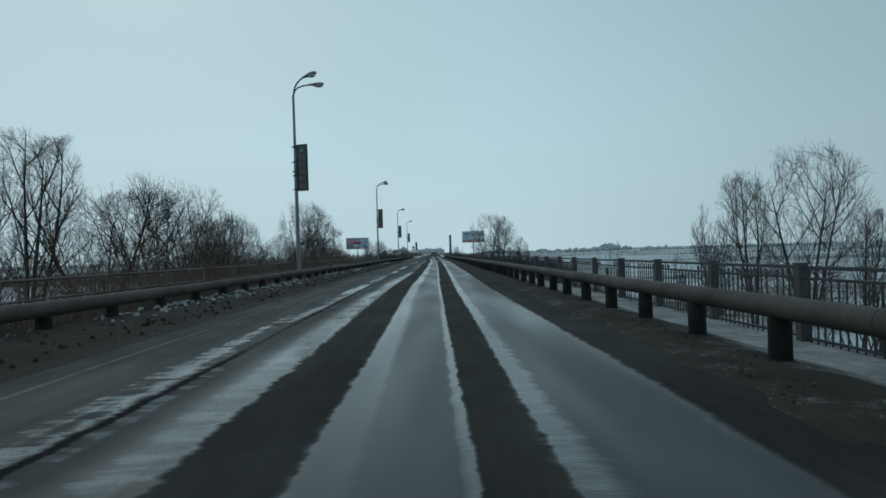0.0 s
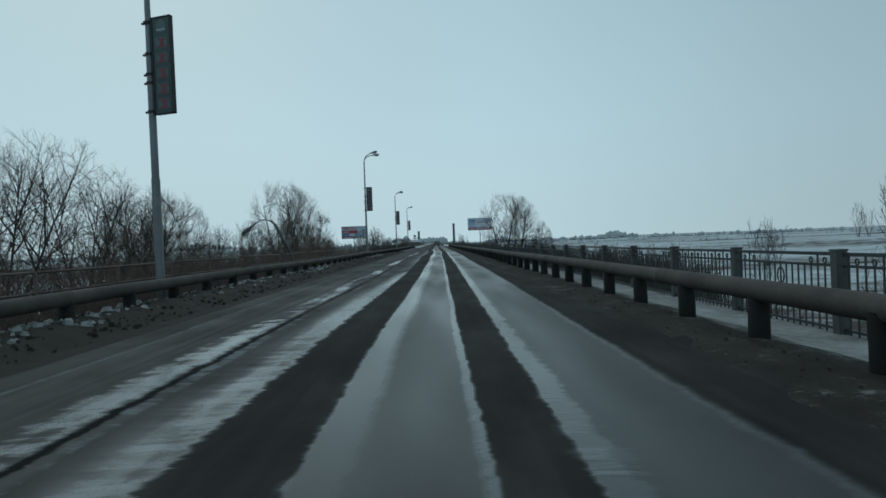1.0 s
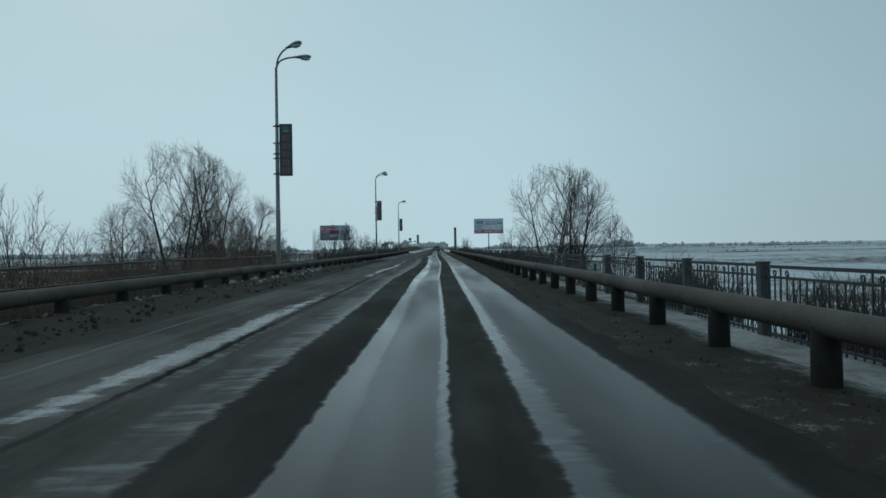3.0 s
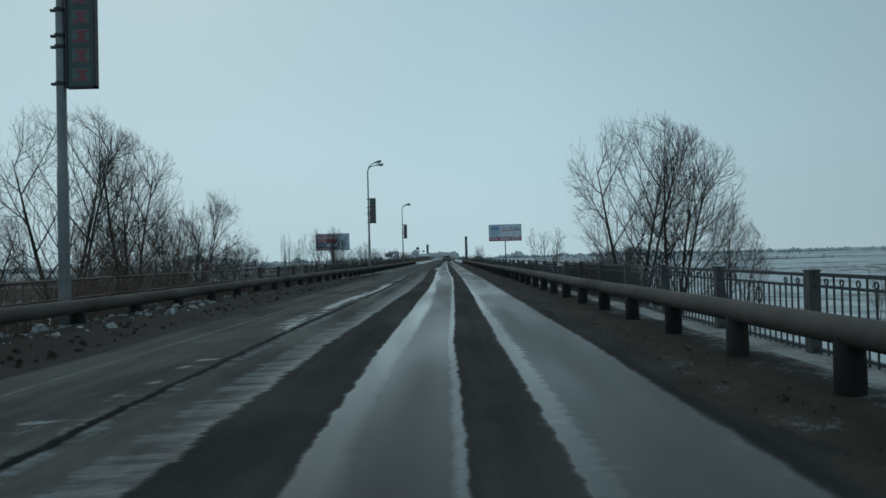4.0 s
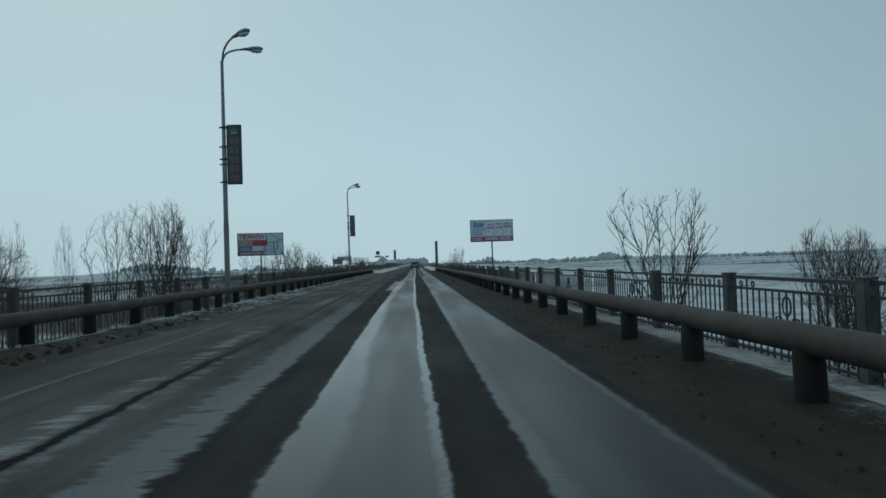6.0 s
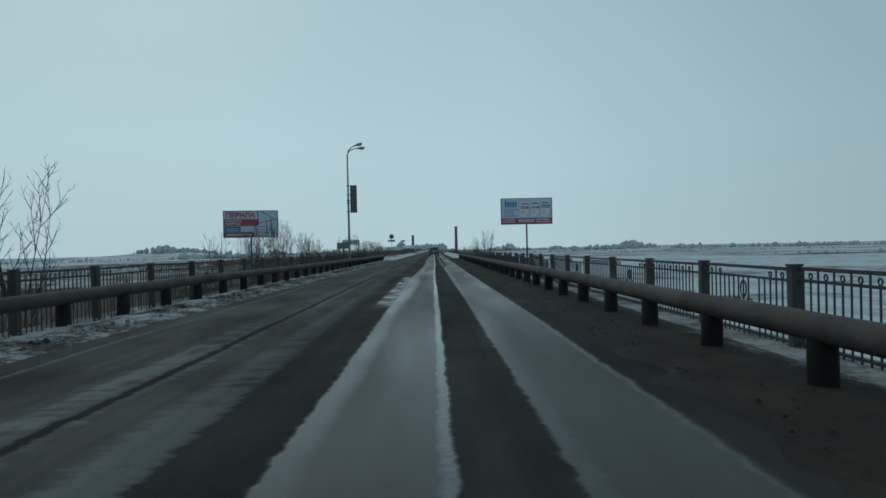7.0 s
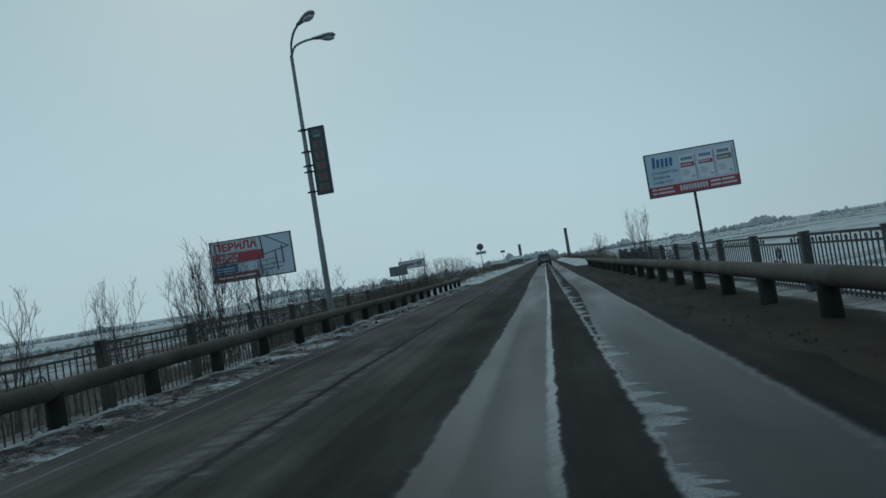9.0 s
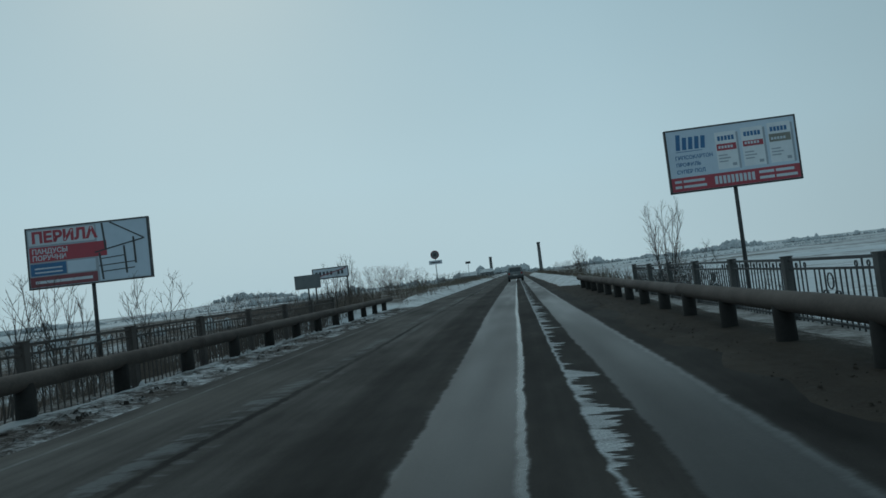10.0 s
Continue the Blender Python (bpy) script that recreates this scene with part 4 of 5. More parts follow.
def plaster_board():
    b, z = billboard(11.19, 180.1, 3.93, -0.9, "building-materials billboard with blue mark, sacks and red strip", 0)
    patch(b, "background", M_SKYB, (-2.97, 2.97, z + 0.70, z + 2.97))
    patch(b, "red_strip", M_RED, (-2.97, 2.97, z + 0.03, z + 0.70))
    # the maker's mark as plain blue shapes
    for k in range(5):
        x0 = -2.58 + 0.29 * k
        slanted(b, "blue_mark", M_BLUE, (x0 + 0.10, z + 2.02), (x0 + 0.16, z + (2.78 if k == 0 else 2.62)), 0.20)
    patch(b, "mark_underline", M_BLUE, (-2.60, -1.35, z + 1.92, z + 1.95), y=-0.094)
    letters("ГИПСОКАРТОН", 0.25, -2.66, -0.092, z + 1.56, M_BLUE, b, "lettering", 0.92, 0.006)
    letters("ПРОФИЛЬ", 0.25, -2.66, -0.092, z + 1.22, M_BLUE, b, "lettering", 0.92, 0.006)
    letters("СУПЕР ПОЛ", 0.25, -2.66, -0.092, z + 0.88, M_BLUE, b, "lettering", 0.92, 0.006)
    for k, (x0, w, stripe) in enumerate(((-0.72, 0.98, M_RED), (0.50, 1.0, M_RED), (1.72, 1.05, M_OLIVE))):
        z0, z1 = z + 0.86, z + 2.66 + 0.06 * k
        patch(b, "sack_print", M_BAGW, (x0, x0 + w, z0, z1), y=-0.092)
        patch(b, "sack_shade", M_GREY, (x0 + w, x0 + w + 0.10, z0 - 0.04, z1 - 0.08), y=-0.092)
        patch(b, "sack_stripe", stripe, (x0 + 0.04, x0 + w - 0.03, z0 + 0.90 + 0.05 * k, z0 + 1.22 + 0.16 * (k == 2)), y=-0.096)
        patch(b, "sack_mark", M_BLUE, *[(x0 + 0.12 + 0.16 * j, x0 + 0.24 + 0.16 * j, z1 - 0.42, z1 - 0.20) for j in range(5)], y=-0.096)
        patch(b, "sack_bars", M_GREY, *[(x0 + 0.08, x0 + 0.5 + 0.12 * (j % 2), z0 + 0.34 + 0.15 * j, z0 + 0.40 + 0.15 * j) for j in range(3)], (x0 + w - 0.3, x0 + w - 0.1, z0 + 0.12, z0 + 0.26), y=-0.096)
        patch(b, "stripe_bars", M_WHITE, *[(x0 + 0.12 + 0.14 * j, x0 + 0.22 + 0.14 * j, z0 + 1.0 + 0.05 * k, z0 + 1.12 + 0.05 * k) for j in range(5)], y=-0.100)
    bars = [(-2.82, -1.30, z + 0.42, z + 0.56), (-2.82, -1.35, z + 0.16, z + 0.30), (1.10, 2.82, z + 0.42, z + 0.57), (1.10, 2.82, z + 0.15, z + 0.30)]
    for x0, x1, z0, z1 in bars:
        cut = x0 + (x1 - x0) * (0.24 if x0 < 0 else 0.42)
        patch(b, "address_bar", M_WHITE, (x0, cut - 0.04, z0 + 0.02, z1), y=-0.094)
        patch(b, "address_bar", M_WHITE, (cut + 0.04, x1 - (0.12 if z0 > z + 0.3 else 0.0), z0 + 0.02, z1), y=-0.094)
    for j in range(10):
        patch(b, "name_bar", M_WHITE, (-0.95 + 0.19 * j, -0.82 + 0.19 * j, z + 0.18, z + 0.56), y=-0.094)


def railing_board():
    b, z = billboard(-20.87, 178.2, 2.97, -1.6, "railings billboard with red heading and drawn steel handrails", 9.0)
    patch(b, "background", M_GREY, (-2.97, 2.97, z + 0.03, z + 2.97))
    patch(b, "pale_field", M_SKYB, (0.45, 2.95, z + 0.05, z + 2.95), y=-0.091)
    patch(b, "text_field", M_WHITE, (-2.9, 0.35, z + 2.15, z + 2.9), y=-0.091)
    letters("ПЕРИЛА", 0.74, -2.75, -0.097, z + 2.28, M_RED, b, "lettering", 1.05, 0.035)
    patch(b, "red_field", M_RED, (-2.9, 0.9, z + 1.30, z + 2.05), y=-0.093)
    patch(b, "blue_field", M_BLUE, (-2.9, -1.15, z + 0.62, z + 1.22), y=-0.093)
    patch(b, "grey_field", M_SKYB, (-1.1, 0.3, z + 0.62, z + 1.22), y=-0.093)
    patch(b, "red_strip", M_DRED, (-2.95, 0.35, z + 0.06, z + 0.56), y=-0.093)
    letters("ПАНДУСЫ", 0.34, -2.78, -0.097, z + 1.72, M_WHITE, b, "lettering", 1.0, 0.008)
    letters("ПОРУЧНИ", 0.34, -2.78, -0.097, z + 1.38, M_WHITE, b, "lettering", 1.0, 0.008)
    for j in range(2):
        patch(b, "text_bar", M_WHITE, (-2.7, -1.35, z + 0.74 + 0.2 * j, z + 0.81 + 0.2 * j), y=-0.097)
    patch(b, "text_bar", M_WHITE, (-2.7, 0.1, z + 0.22, z + 0.36), y=-0.097)
    for p, q, w in (((0.75, 2.95), (0.85, 1.62), 0.10), ((1.15, 2.95), (2.75, 2.0), 0.07), ((0.30, 1.50), (2.80, 1.98), 0.07), ((0.52, 1.45), (0.62, 0.10), 0.10), ((1.75, 1.70), (1.80, 0.30), 0.10), ((2.25, 2.10), (2.28, 0.75), 0.10), ((0.55, 1.15), (1.78, 1.22), 0.05), ((0.45, 0.80), (2.25, 0.86), 0.05), ((0.65, 0.50), (2.2, 0.55), 0.05)):
        slanted(b, "handrail_print", M_INK, (p[0], z + p[1]), (q[0], z + q[1]), w, y=-0.1)


plaster_board()
railing_board()


# ---- road signs beyond the bridge ----
def disc(bm, r, y, z, depth, sides=28):
    return tube(bm, [(0, y, z), (0, y + depth, z)], (r, r), sides)


def round_sign(x, y, foot):
    s = base("road_sign", x, y, foot, "round traffic sign above a pale plate on grey post", "road sign")
    h = 3.18 - foot
    part("post", rod((0, 0, -0.2), (0, 0, h + 0.3), 0.035), M_POLE, s, smooth=True)
    part("rim", disc(bmesh.new(), 0.36, -0.06, h, 0.02), M_DRED, s)
    part("face", disc(bmesh.new(), 0.29, -0.066, h, 0.006), M_STEELBOARD, s)
    part("symbol", cube(-0.11, 0.11, -0.070, -0.066, h - 0.13, h + 0.13), M_INK, s)
    plate = part("plate", cube(-0.55, 0.55, -0.06, -0.04, h - 0.78, h - 0.46, bevel=0.008), M_WHITE, s)
    part("writing_bars", cube(-0.42, 0.42, -0.066, -0.06, h - 0.66, h - 0.58), M_INK, plate)


def small_sign(x, y, foot):
    s = base("road_sign", x, y, foot, "small dark rectangular sign on thin post", "road sign")
    h = 3.05 - foot
    part("post", rod((0, 0, -0.2), (0, 0, h), 0.03), M_POLE, s, smooth=True)
    part("plate", cube(-0.36, 0.36, -0.05, -0.03, h - 0.2, h + 0.12, bevel=0.008), M_INK, s)


def town_sign(x, y, foot):
    """A wide white sign with a dark frame, bars for its writing and a slanting stroke."""
    s = base("town_exit_sign", x, y, foot, "wide white place sign with dark frame and slanting stroke", "road sign", turn=4)
    top = 2.50 - foot
    for q in (-0.92, 0.92):
        part("post", rod((q, 0.04, -0.2), (q, 0.04, top - 0.05), 0.045), M_STEEL, s, smooth=True)
    part("plate", cube(-1.04, 1.04, -0.03, 0.0, top - 0.62, top), M_INK, s)
    part("face", cube(-0.98, 0.98, -0.036, -0.03, top - 0.56, top - 0.06), M_WHITE, s)
    bm = bmesh.new()
    for k in range(8):
        if k != 5:
            box(bm, -0.86 + 0.21 * k, -0.73 + 0.21 * k, -0.040, -0.036, top - 0.42, top - 0.2)
    part("writing_bars", bm, M_INK, s)
    slanted(s, "slanting_stroke", M_DRED, (-0.9, top - 0.52), (0.9, top - 0.1), 0.06, y=-0.046)
    low = base("grey_sign_board", x - 0.72, y - 2.0, foot, "plain dull grey sign board on one post", "road sign", turn=4)
    part("post", rod((0, 0.04, -0.2), (0, 0.04, top - 0.5), 0.045), M_STEEL, low, smooth=True)
    part("board", cube(-0.7, 0.7, -0.03, 0.01, top - 1.08, top - 0.34, bevel=0.01), M_STEELBOARD, low)


round_sign(-6.22, 200.85, ground_height(-6.22, 200.85))
small_sign(-6.27, 238.1, ground_height(-6.27, 238.1))
town_sign(-10.1, 183.4, ground_height(-10.1, 183.4))


# ---- chimneys on the horizon ----
def chimney(x, y, top, r, label):
    z0 = ground_height(x, y)
    c = base("chimney", x, y, z0, label, "chimney", "far chimneys")
    h = top - z0
    part("shaft", tube(bmesh.new(), [(0, 0, -0.5), (0, 0, h * 0.5), (0, 0, h - 0.8), (0, 0, h - 0.8), (0, 0, h)], (r, r * 0.9, r * 0.82, r * 0.95, r * 0.95), 16), M_CONC, c, smooth=True)


chimney(13.3, 488.8, 14.64, 0.95, "tall sooty factory chimney far down the road")
chimney(-12.4, 487.0, 9.9, 0.85, "short sooty chimney behind far trees")


def far_house(x, y, w, d, h, label):
    z0 = ground_height(x, y) - 0.2
    hs = base("house", x, y, z0, label, "house", "far roadside buildings")
    part("wall", cube(-w / 2, w / 2, -d / 2, d / 2, 0, h), M_CONC, hs)
    bm = bmesh.new()
    pts = [(-w / 2 - 0.3, -d / 2 - 0.3, h), (w / 2 + 0.3, -d / 2 - 0.3, h), (w / 2 + 0.3, d / 2 + 0.3, h), (-w / 2 - 0.3, d / 2 + 0.3, h), (-w / 2 - 0.3, 0, h + d * 0.35), (w / 2 + 0.3, 0, h + d * 0.35)]
    v = [bm.verts.new(p) for p in pts]
    for q in ((0, 1, 5, 4), (2, 3, 4, 5), (0, 4, 3), (1, 2, 5), (0, 3, 2, 1)):
        bm.faces.new([v[i] for i in q])
    part("roof", bm, M_SNOW, hs)
    for k in range(3):
        q = -w / 2 + w * (k + 0.5) / 3
        win = part("window", cube(q - 0.5, q + 0.5, -d / 2 - 0.04, -d / 2 + 0.02, h * 0.35, h * 0.75), M_PLATE, hs)
        part("pane", cube(q - 0.42, q + 0.42, -d / 2 - 0.05, -d / 2 - 0.035, h * 0.38, h * 0.72), M_GLASS, win)


far_house(-15.0, 484, 6.5, 5, 2.8, "low grey building with snowy roof beside the chimney")
far_house(-27, 520, 9, 6, 2.6, "low grey building with snowy roof far off")


# ---- the car ahead ----
def car(x, y):
    c = base("estate_car", x, y, 0.0, "dirty grey estate car standing on the wet road", "car")
    prof = [(-2.1, 0.42), (-2.12, 0.62), (-2.08, 0.92), (-2.0, 1.0), (-1.72, 1.46), (-1.55, 1.54), (0.35, 1.52), (0.95, 1.06), (1.9, 0.92), (2.08, 0.72), (2.1, 0.40), (1.6, 0.24), (-1.8, 0.26)]

    def half(z):
        return 0.84 if z < 1.0 else 0.84 - (z - 1.0) * 0.36

    bm = bmesh.new()
    left = [bm.verts.new((-half(z), q, z)) for q, z in prof]
    right = [bm.verts.new((half(z), q, z)) for q, z in prof]
    bm.faces.new(left), bm.faces.new(right[::-1])
    for k in range(len(prof)):
        bm.faces.new((left[k], right[k], right[(k + 1) % len(prof)], left[(k + 1) % len(prof)]))
    bmesh.ops.recalc_face_normals(bm, faces=bm.faces[:])
    bmesh.ops.bevel(bm, geom=bm.edges[:], offset=0.045, segments=2, affect="EDGES")
    body = part("body", bm, M_CAR, c, smooth=False)
    rear = bmesh.new()
    corners = [(-0.60, -2.015, 1.03), (0.60, -2.015, 1.03), (0.54, -1.75, 1.44), (-0.54, -1.75, 1.44)]
    vs = [rear.verts.new(p) for p in corners] + [rear.verts.new((p[0], p[1] + 0.05, p[2])) for p in corners]
    for q in ((0, 1, 2, 3), (7, 6, 5, 4), (0, 4, 5, 1), (1, 5, 6, 2), (2, 6, 7, 3), (3, 7, 4, 0)):
        rear.faces.new([vs[i] for i in q])
    part("rear_window", rear, M_GLASS, c)
    for s in (-1, 1):
        side = bmesh.new()
        quad = [(s * 0.835, -1.6, 1.06), (s * 0.835, 0.55, 1.06), (s * 0.70, 0.2, 1.44), (s * 0.70, -1.4, 1.44)]
        vs = [side.verts.new(p) for p in quad] + [side.verts.new((p[0] - s * 0.06, p[1], p[2])) for p in quad]
        for q in ((0, 1, 2, 3), (7, 6, 5, 4), (0, 4, 5, 1), (1, 5, 6, 2), (2, 6, 7, 3), (3, 7, 4, 0)):
            side.faces.new([vs[i] for i in q])
        bmesh.ops.recalc_face_normals(side, faces=side.faces[:])
        part("side_window", side, M_GLASS, c)
        part("tail_light", cube(s * 0.66 - 0.1, s * 0.66 + 0.1, -2.13, -2.02, 0.72, 0.94, bevel=0.02), M_TAIL, c, "red tail light")
        part("mirror", cube(s * 0.98 - 0.09, s * 0.98 + 0.09, 0.35, 0.47, 1.02, 1.16, bevel=0.03), M_CAR, c)
        for q in (-1.3, 1.32):
            tyre = part("wheel", tube(bmesh.new(), [(s * 0.62, q, 0.30), (s * 0.66, q, 0.30), (s * 0.80, q, 0.30), (s * 0.83, q, 0.30)], (0.27, 0.30, 0.30, 0.27), 24), M_RUBBER, c, smooth=True)
            part("rim", tube(bmesh.new(), [(s * 0.80, q, 0.30), (s * 0.838, q, 0.30)], (0.19, 0.17), 20), M_LAMP, tyre)
    part("bumper", cube(-0.86, 0.86, -2.22, -2.06, 0.36, 0.58, bevel=0.04), M_STEEL, c)
    part("number_plate", cube(-0.26, 0.26, -2.235, -2.215, 0.62, 0.74), M_PLATE, c, "blank dirty white plate")
    part("exhaust", rod((0.5, -2.2, 0.27), (0.5, -1.8, 0.28), 0.03), M_STEEL, c)


car(0.15, 219.0)


# ---- bare winter trees ----
def tubes(segs, sides):
    """Many tapered twigs as one list of vertices and faces; segs: start, end, two radii."""
    verts, faces = [], []
    for p, q, r0, r1 in segs:
        d = (q - p)
        if d.length < 1e-4:
            continue
        s = d.orthogonal().normalized()
        u = d.normalized().cross(s)
        o = len(verts)
        if r1 == 0.0:
            verts.extend((p + (s * math.cos(a) + u * math.sin(a)) * r0)[:] for a in (2 * math.pi * k / sides for k in range(sides)))
            verts.append(q[:])
            faces.extend((o + k, o + (k + 1) % sides, o + sides) for k in range(sides))
            continue
        for c, r in ((p, r0), (q, r1)):
            for k in range(sides):
                a = 2 * math.pi * k / sides
                verts.append((c + (s * math.cos(a) + u * math.sin(a)) * r)[:])
        for k in range(sides):
            faces.append((o + k, o + (k + 1) % sides, o + sides + (k + 1) % sides, o + sides + k))
    return verts, faces


def grow(rng, plan):
    """Stout and fine pieces of a bare tree. Its crown is an egg of that height and half width; limbs fork off, sweep upwards
    and end near the egg's skin. One row a level: children, greatest length as a share of the height, least and greatest
    angle, radius."""
    stout, fine = [], []
    high, half = plan["height"], plan["half"]
    bias = rng.uniform(0, 50)
    mid, tall = high * plan["middle"], (high * (1 - plan["middle"]), high * (plan["middle"] + 0.06))

    def outside(p):
        dz = p.z - mid
        lump = 1 + 0.34 * min(max(p.z / (0.4 * high), 0.0), 1.0) * noise.noise((p.x * 1.9 / half + bias, p.y * 1.9 / half, p.z * 3.4 / high))
        return ((p.x * p.x + p.y * p.y) / half ** 2 + (dz / tall[0 if dz > 0 else 1]) ** 2) / lump ** 2

    def reach(p, d):
        """How far one can go from p along d, turning upwards, within the crown."""
        step, gone = high * 0.02, 0.0
        q = p.copy()
        while gone < high and outside(q) < 1:
            q = q + d * step
            gone += step
        return gone

    def bend(p, d, length, r, pieces, lift, wild, into, taper=0.72):
        pts, dirs = [p], [d]
        for k in range(pieces):
            d = (d + Vector((rng.uniform(-1, 1), rng.uniform(-1, 1), rng.uniform(-1, 1))) * wild + Vector((0, 0, lift))).normalized()
            q = pts[-1] + d * (length / pieces)
            into.append((pts[-1], q, r * (1 - taper * k / pieces), r * (1 - taper * (k + 1) / pieces) if pieces > 1 else 0.0))
            pts.append(q)
            dirs.append(d)
        return pts, dirs

    def branch(pts, dirs, level):
        if level >= len(plan["levels"]):
            return
        kids, share, lo, hi, r = plan["levels"][level]
        n = len(pts) - 1
        turn = rng.uniform(0, 6.28)
        start = plan["first"] if level == 0 else 0.15
        for j in range(kids):
            t = start + (0.98 - start) * (j + rng.random()) / kids
            i = min(int(t * n), n - 1)
            at, d = pts[i].lerp(pts[i + 1], t * n - i), dirs[i + 1]
            turn += 2.4 + rng.uniform(-0.5, 0.5)
            axis = d.orthogonal().normalized()
            axis.rotate(Matrix.Rotation(turn, 3, d))
            a = radians(rng.uniform(lo, hi))
            nd = (d * math.cos(a) + axis * math.sin(a)).normalized()
            lift = plan["lift"] * (1.0 if level < 2 else 0.8)
            length = min(high * share * rng.uniform(0.75, 1.1), reach(at, (nd + Vector((0, 0, lift * 2))).normalized()) * rng.uniform(0.74, 1.06))
            length *= 1.0 - 0.25 * t
            if length < high * 0.012:
                continue
            last = level + 1 == len(plan["levels"])
            p2, d2 = bend(at, nd, length, r * (0.55 + 0.5 * min(length / (high * share), 1)), 1 if last else (6, 4, 3)[min(level, 2)], lift, (0.06, 0.09, 0.11, 0.12)[min(level, 3)], stout if level < 1 else fine)
            branch(p2, d2, level + 1)

    for s in range(plan["stems"]):
        a = 2 * math.pi * (s + rng.random() * 0.5) / plan["stems"]
        lean = plan["lean"] * rng.uniform(0.5, 1.2) if plan["stems"] > 1 else 0.05
        d = Vector((math.cos(a) * lean, math.sin(a) * lean, 1)).normalized()
        foot = Vector((math.cos(a), math.sin(a), 0)) * plan["foot"] + Vector((0, 0, -0.4))
        length = (reach(foot + Vector((0, 0, 0.4)), d) + 0.4) * rng.uniform(0.86, 1.0)
        pts, dirs = bend(foot, d, length, plan["radius"] * rng.uniform(0.75, 1.1), 9, 0.012, 0.05, stout, 0.86)
        branch(pts, dirs, 0)
    return stout, fine


PLANS = {}
PLANS["willow"] = dict(height=10.0, half=3.7, middle=0.58, stems=3, lean=0.32, foot=0.20, radius=0.150, first=0.07, lift=0.055, levels=[(11, 0.50, 32, 60, 0.046), (7, 0.25, 26, 50, 0.0208), (6, 0.12, 22, 46, 0.0082), (4, 0.06, 18, 46, 0.0054)])
PLANS["spreading"] = dict(height=8.5, half=4.2, middle=0.55, stems=5, lean=0.52, foot=0.2, radius=0.135, first=0.12, lift=0.055, levels=[(8, 0.50, 30, 58, 0.053), (7, 0.25, 26, 50, 0.0208), (5, 0.12, 22, 46, 0.0084), (4, 0.062, 20, 48, 0.0056)])
PLANS["tall"] = dict(height=11.0, half=3.1, middle=0.58, stems=3, lean=0.15, foot=0.16, radius=0.150, first=0.12, lift=0.07, levels=[(10, 0.40, 28, 52, 0.050), (7, 0.20, 24, 46, 0.0202), (5, 0.10, 20, 44, 0.0082), (4, 0.055, 18, 46, 0.0055)])
PLANS["sapling"] = dict(height=5.0, half=1.25, middle=0.62, stems=5, lean=0.23, foot=0.035, radius=0.036, first=0.24, lift=0.08, levels=[(6, 0.32, 16, 36, 0.0140), (4, 0.15, 18, 40, 0.0100), (2, 0.08, 18, 44, 0.0072)])
PLANS["shrub"] = dict(height=4.6, half=2.3, middle=0.55, stems=16, lean=0.38, foot=0.06, radius=0.024, first=0.14, lift=0.09, levels=[(7, 0.36, 16, 38, 0.0150), (5, 0.18, 18, 42, 0.0105), (2, 0.10, 18, 46, 0.0075)])
PLANS["forked"] = dict(height=4.6, half=1.9, middle=0.60, stems=8, lean=0.34, foot=0.05, radius=0.038, first=0.30, lift=0.07, levels=[(6, 0.30, 16, 36, 0.0170), (4, 0.15, 18, 40, 0.0105), (2, 0.08, 18, 44, 0.0080)])
PLANS["bush"] = dict(height=3.4, half=1.9, middle=0.50, stems=12, lean=0.56, foot=0.05, radius=0.018, first=0.14, lift=0.07, levels=[(6, 0.36, 20, 46, 0.0095), (4, 0.18, 20, 48, 0.0066), (2, 0.10, 20, 50, 0.0062)])


def tree_kind(name, seed, plan, bark, twig, label, category, group):
    stout, fine = grow(random.Random(seed), PLANS[plan])
    tops = sorted(q.z for _, q, _, _ in stout + fine)
    s = PLANS[plan]["height"] / tops[int(0.97 * len(tops))]
    t = base(name, 0, 0, 0, label, category, group)
    raw("trunk", *tubes([(p * s, q * s, a, b) for p, q, a, b in stout], 3 if PLANS[plan]["stems"] > 4 else 7), bark, t, smooth=True)
    raw("crown", *tubes([(p * s, q * s, a, b) for p, q, a, b in fine], 3), twig, t)
    return t


def planted(ob, x, y, turn, size=1.0, sink=0.0, wide=1.0, tilt=0.0):
    z = ground_height(x, y) - sink
    return pose(x, y, z, 0, tilt, 0) @ pose(0, 0, 0, 0, 0, turn) @ Matrix.Diagonal((size * wide, size * wide, size, 1))


G = "bare trees along the embankment"
big = tree_kind("bare_tree", 11, "willow", M_BARK, M_TWIG, "leafless many-stemmed willow with dense upright twigs", "tree", G)
broad = tree_kind("bare_tree", 23, "spreading", M_BARK, M_TWIG, "leafless broad tree with fine spreading twigs", "tree", G)
fan = tree_kind("bare_tree", 71, "willow", M_BARK, M_TWIG, "leafless fan-shaped willow with several leaning stems", "tree", G)
dome = tree_kind("bare_tree", 83, "spreading", M_BARK, M_TWIG, "leafless round-headed tree forking close to the ground", "tree", G)
tall = tree_kind("bare_tree", 35, "tall", M_BARK, M_TWIG, "tall leafless tree with steep branches and twigs", "tree", G)
young = tree_kind("sapling", 47, "sapling", M_PALE, M_TWIG, "thin leafless sapling with pale upright twigs", "sapling", "saplings along the embankment")
thicket = tree_kind("bush", 59, "bush", M_BARK, M_BRUSH, "dense leafless brown bush on the embankment", "bush", "bushes along the embankment")


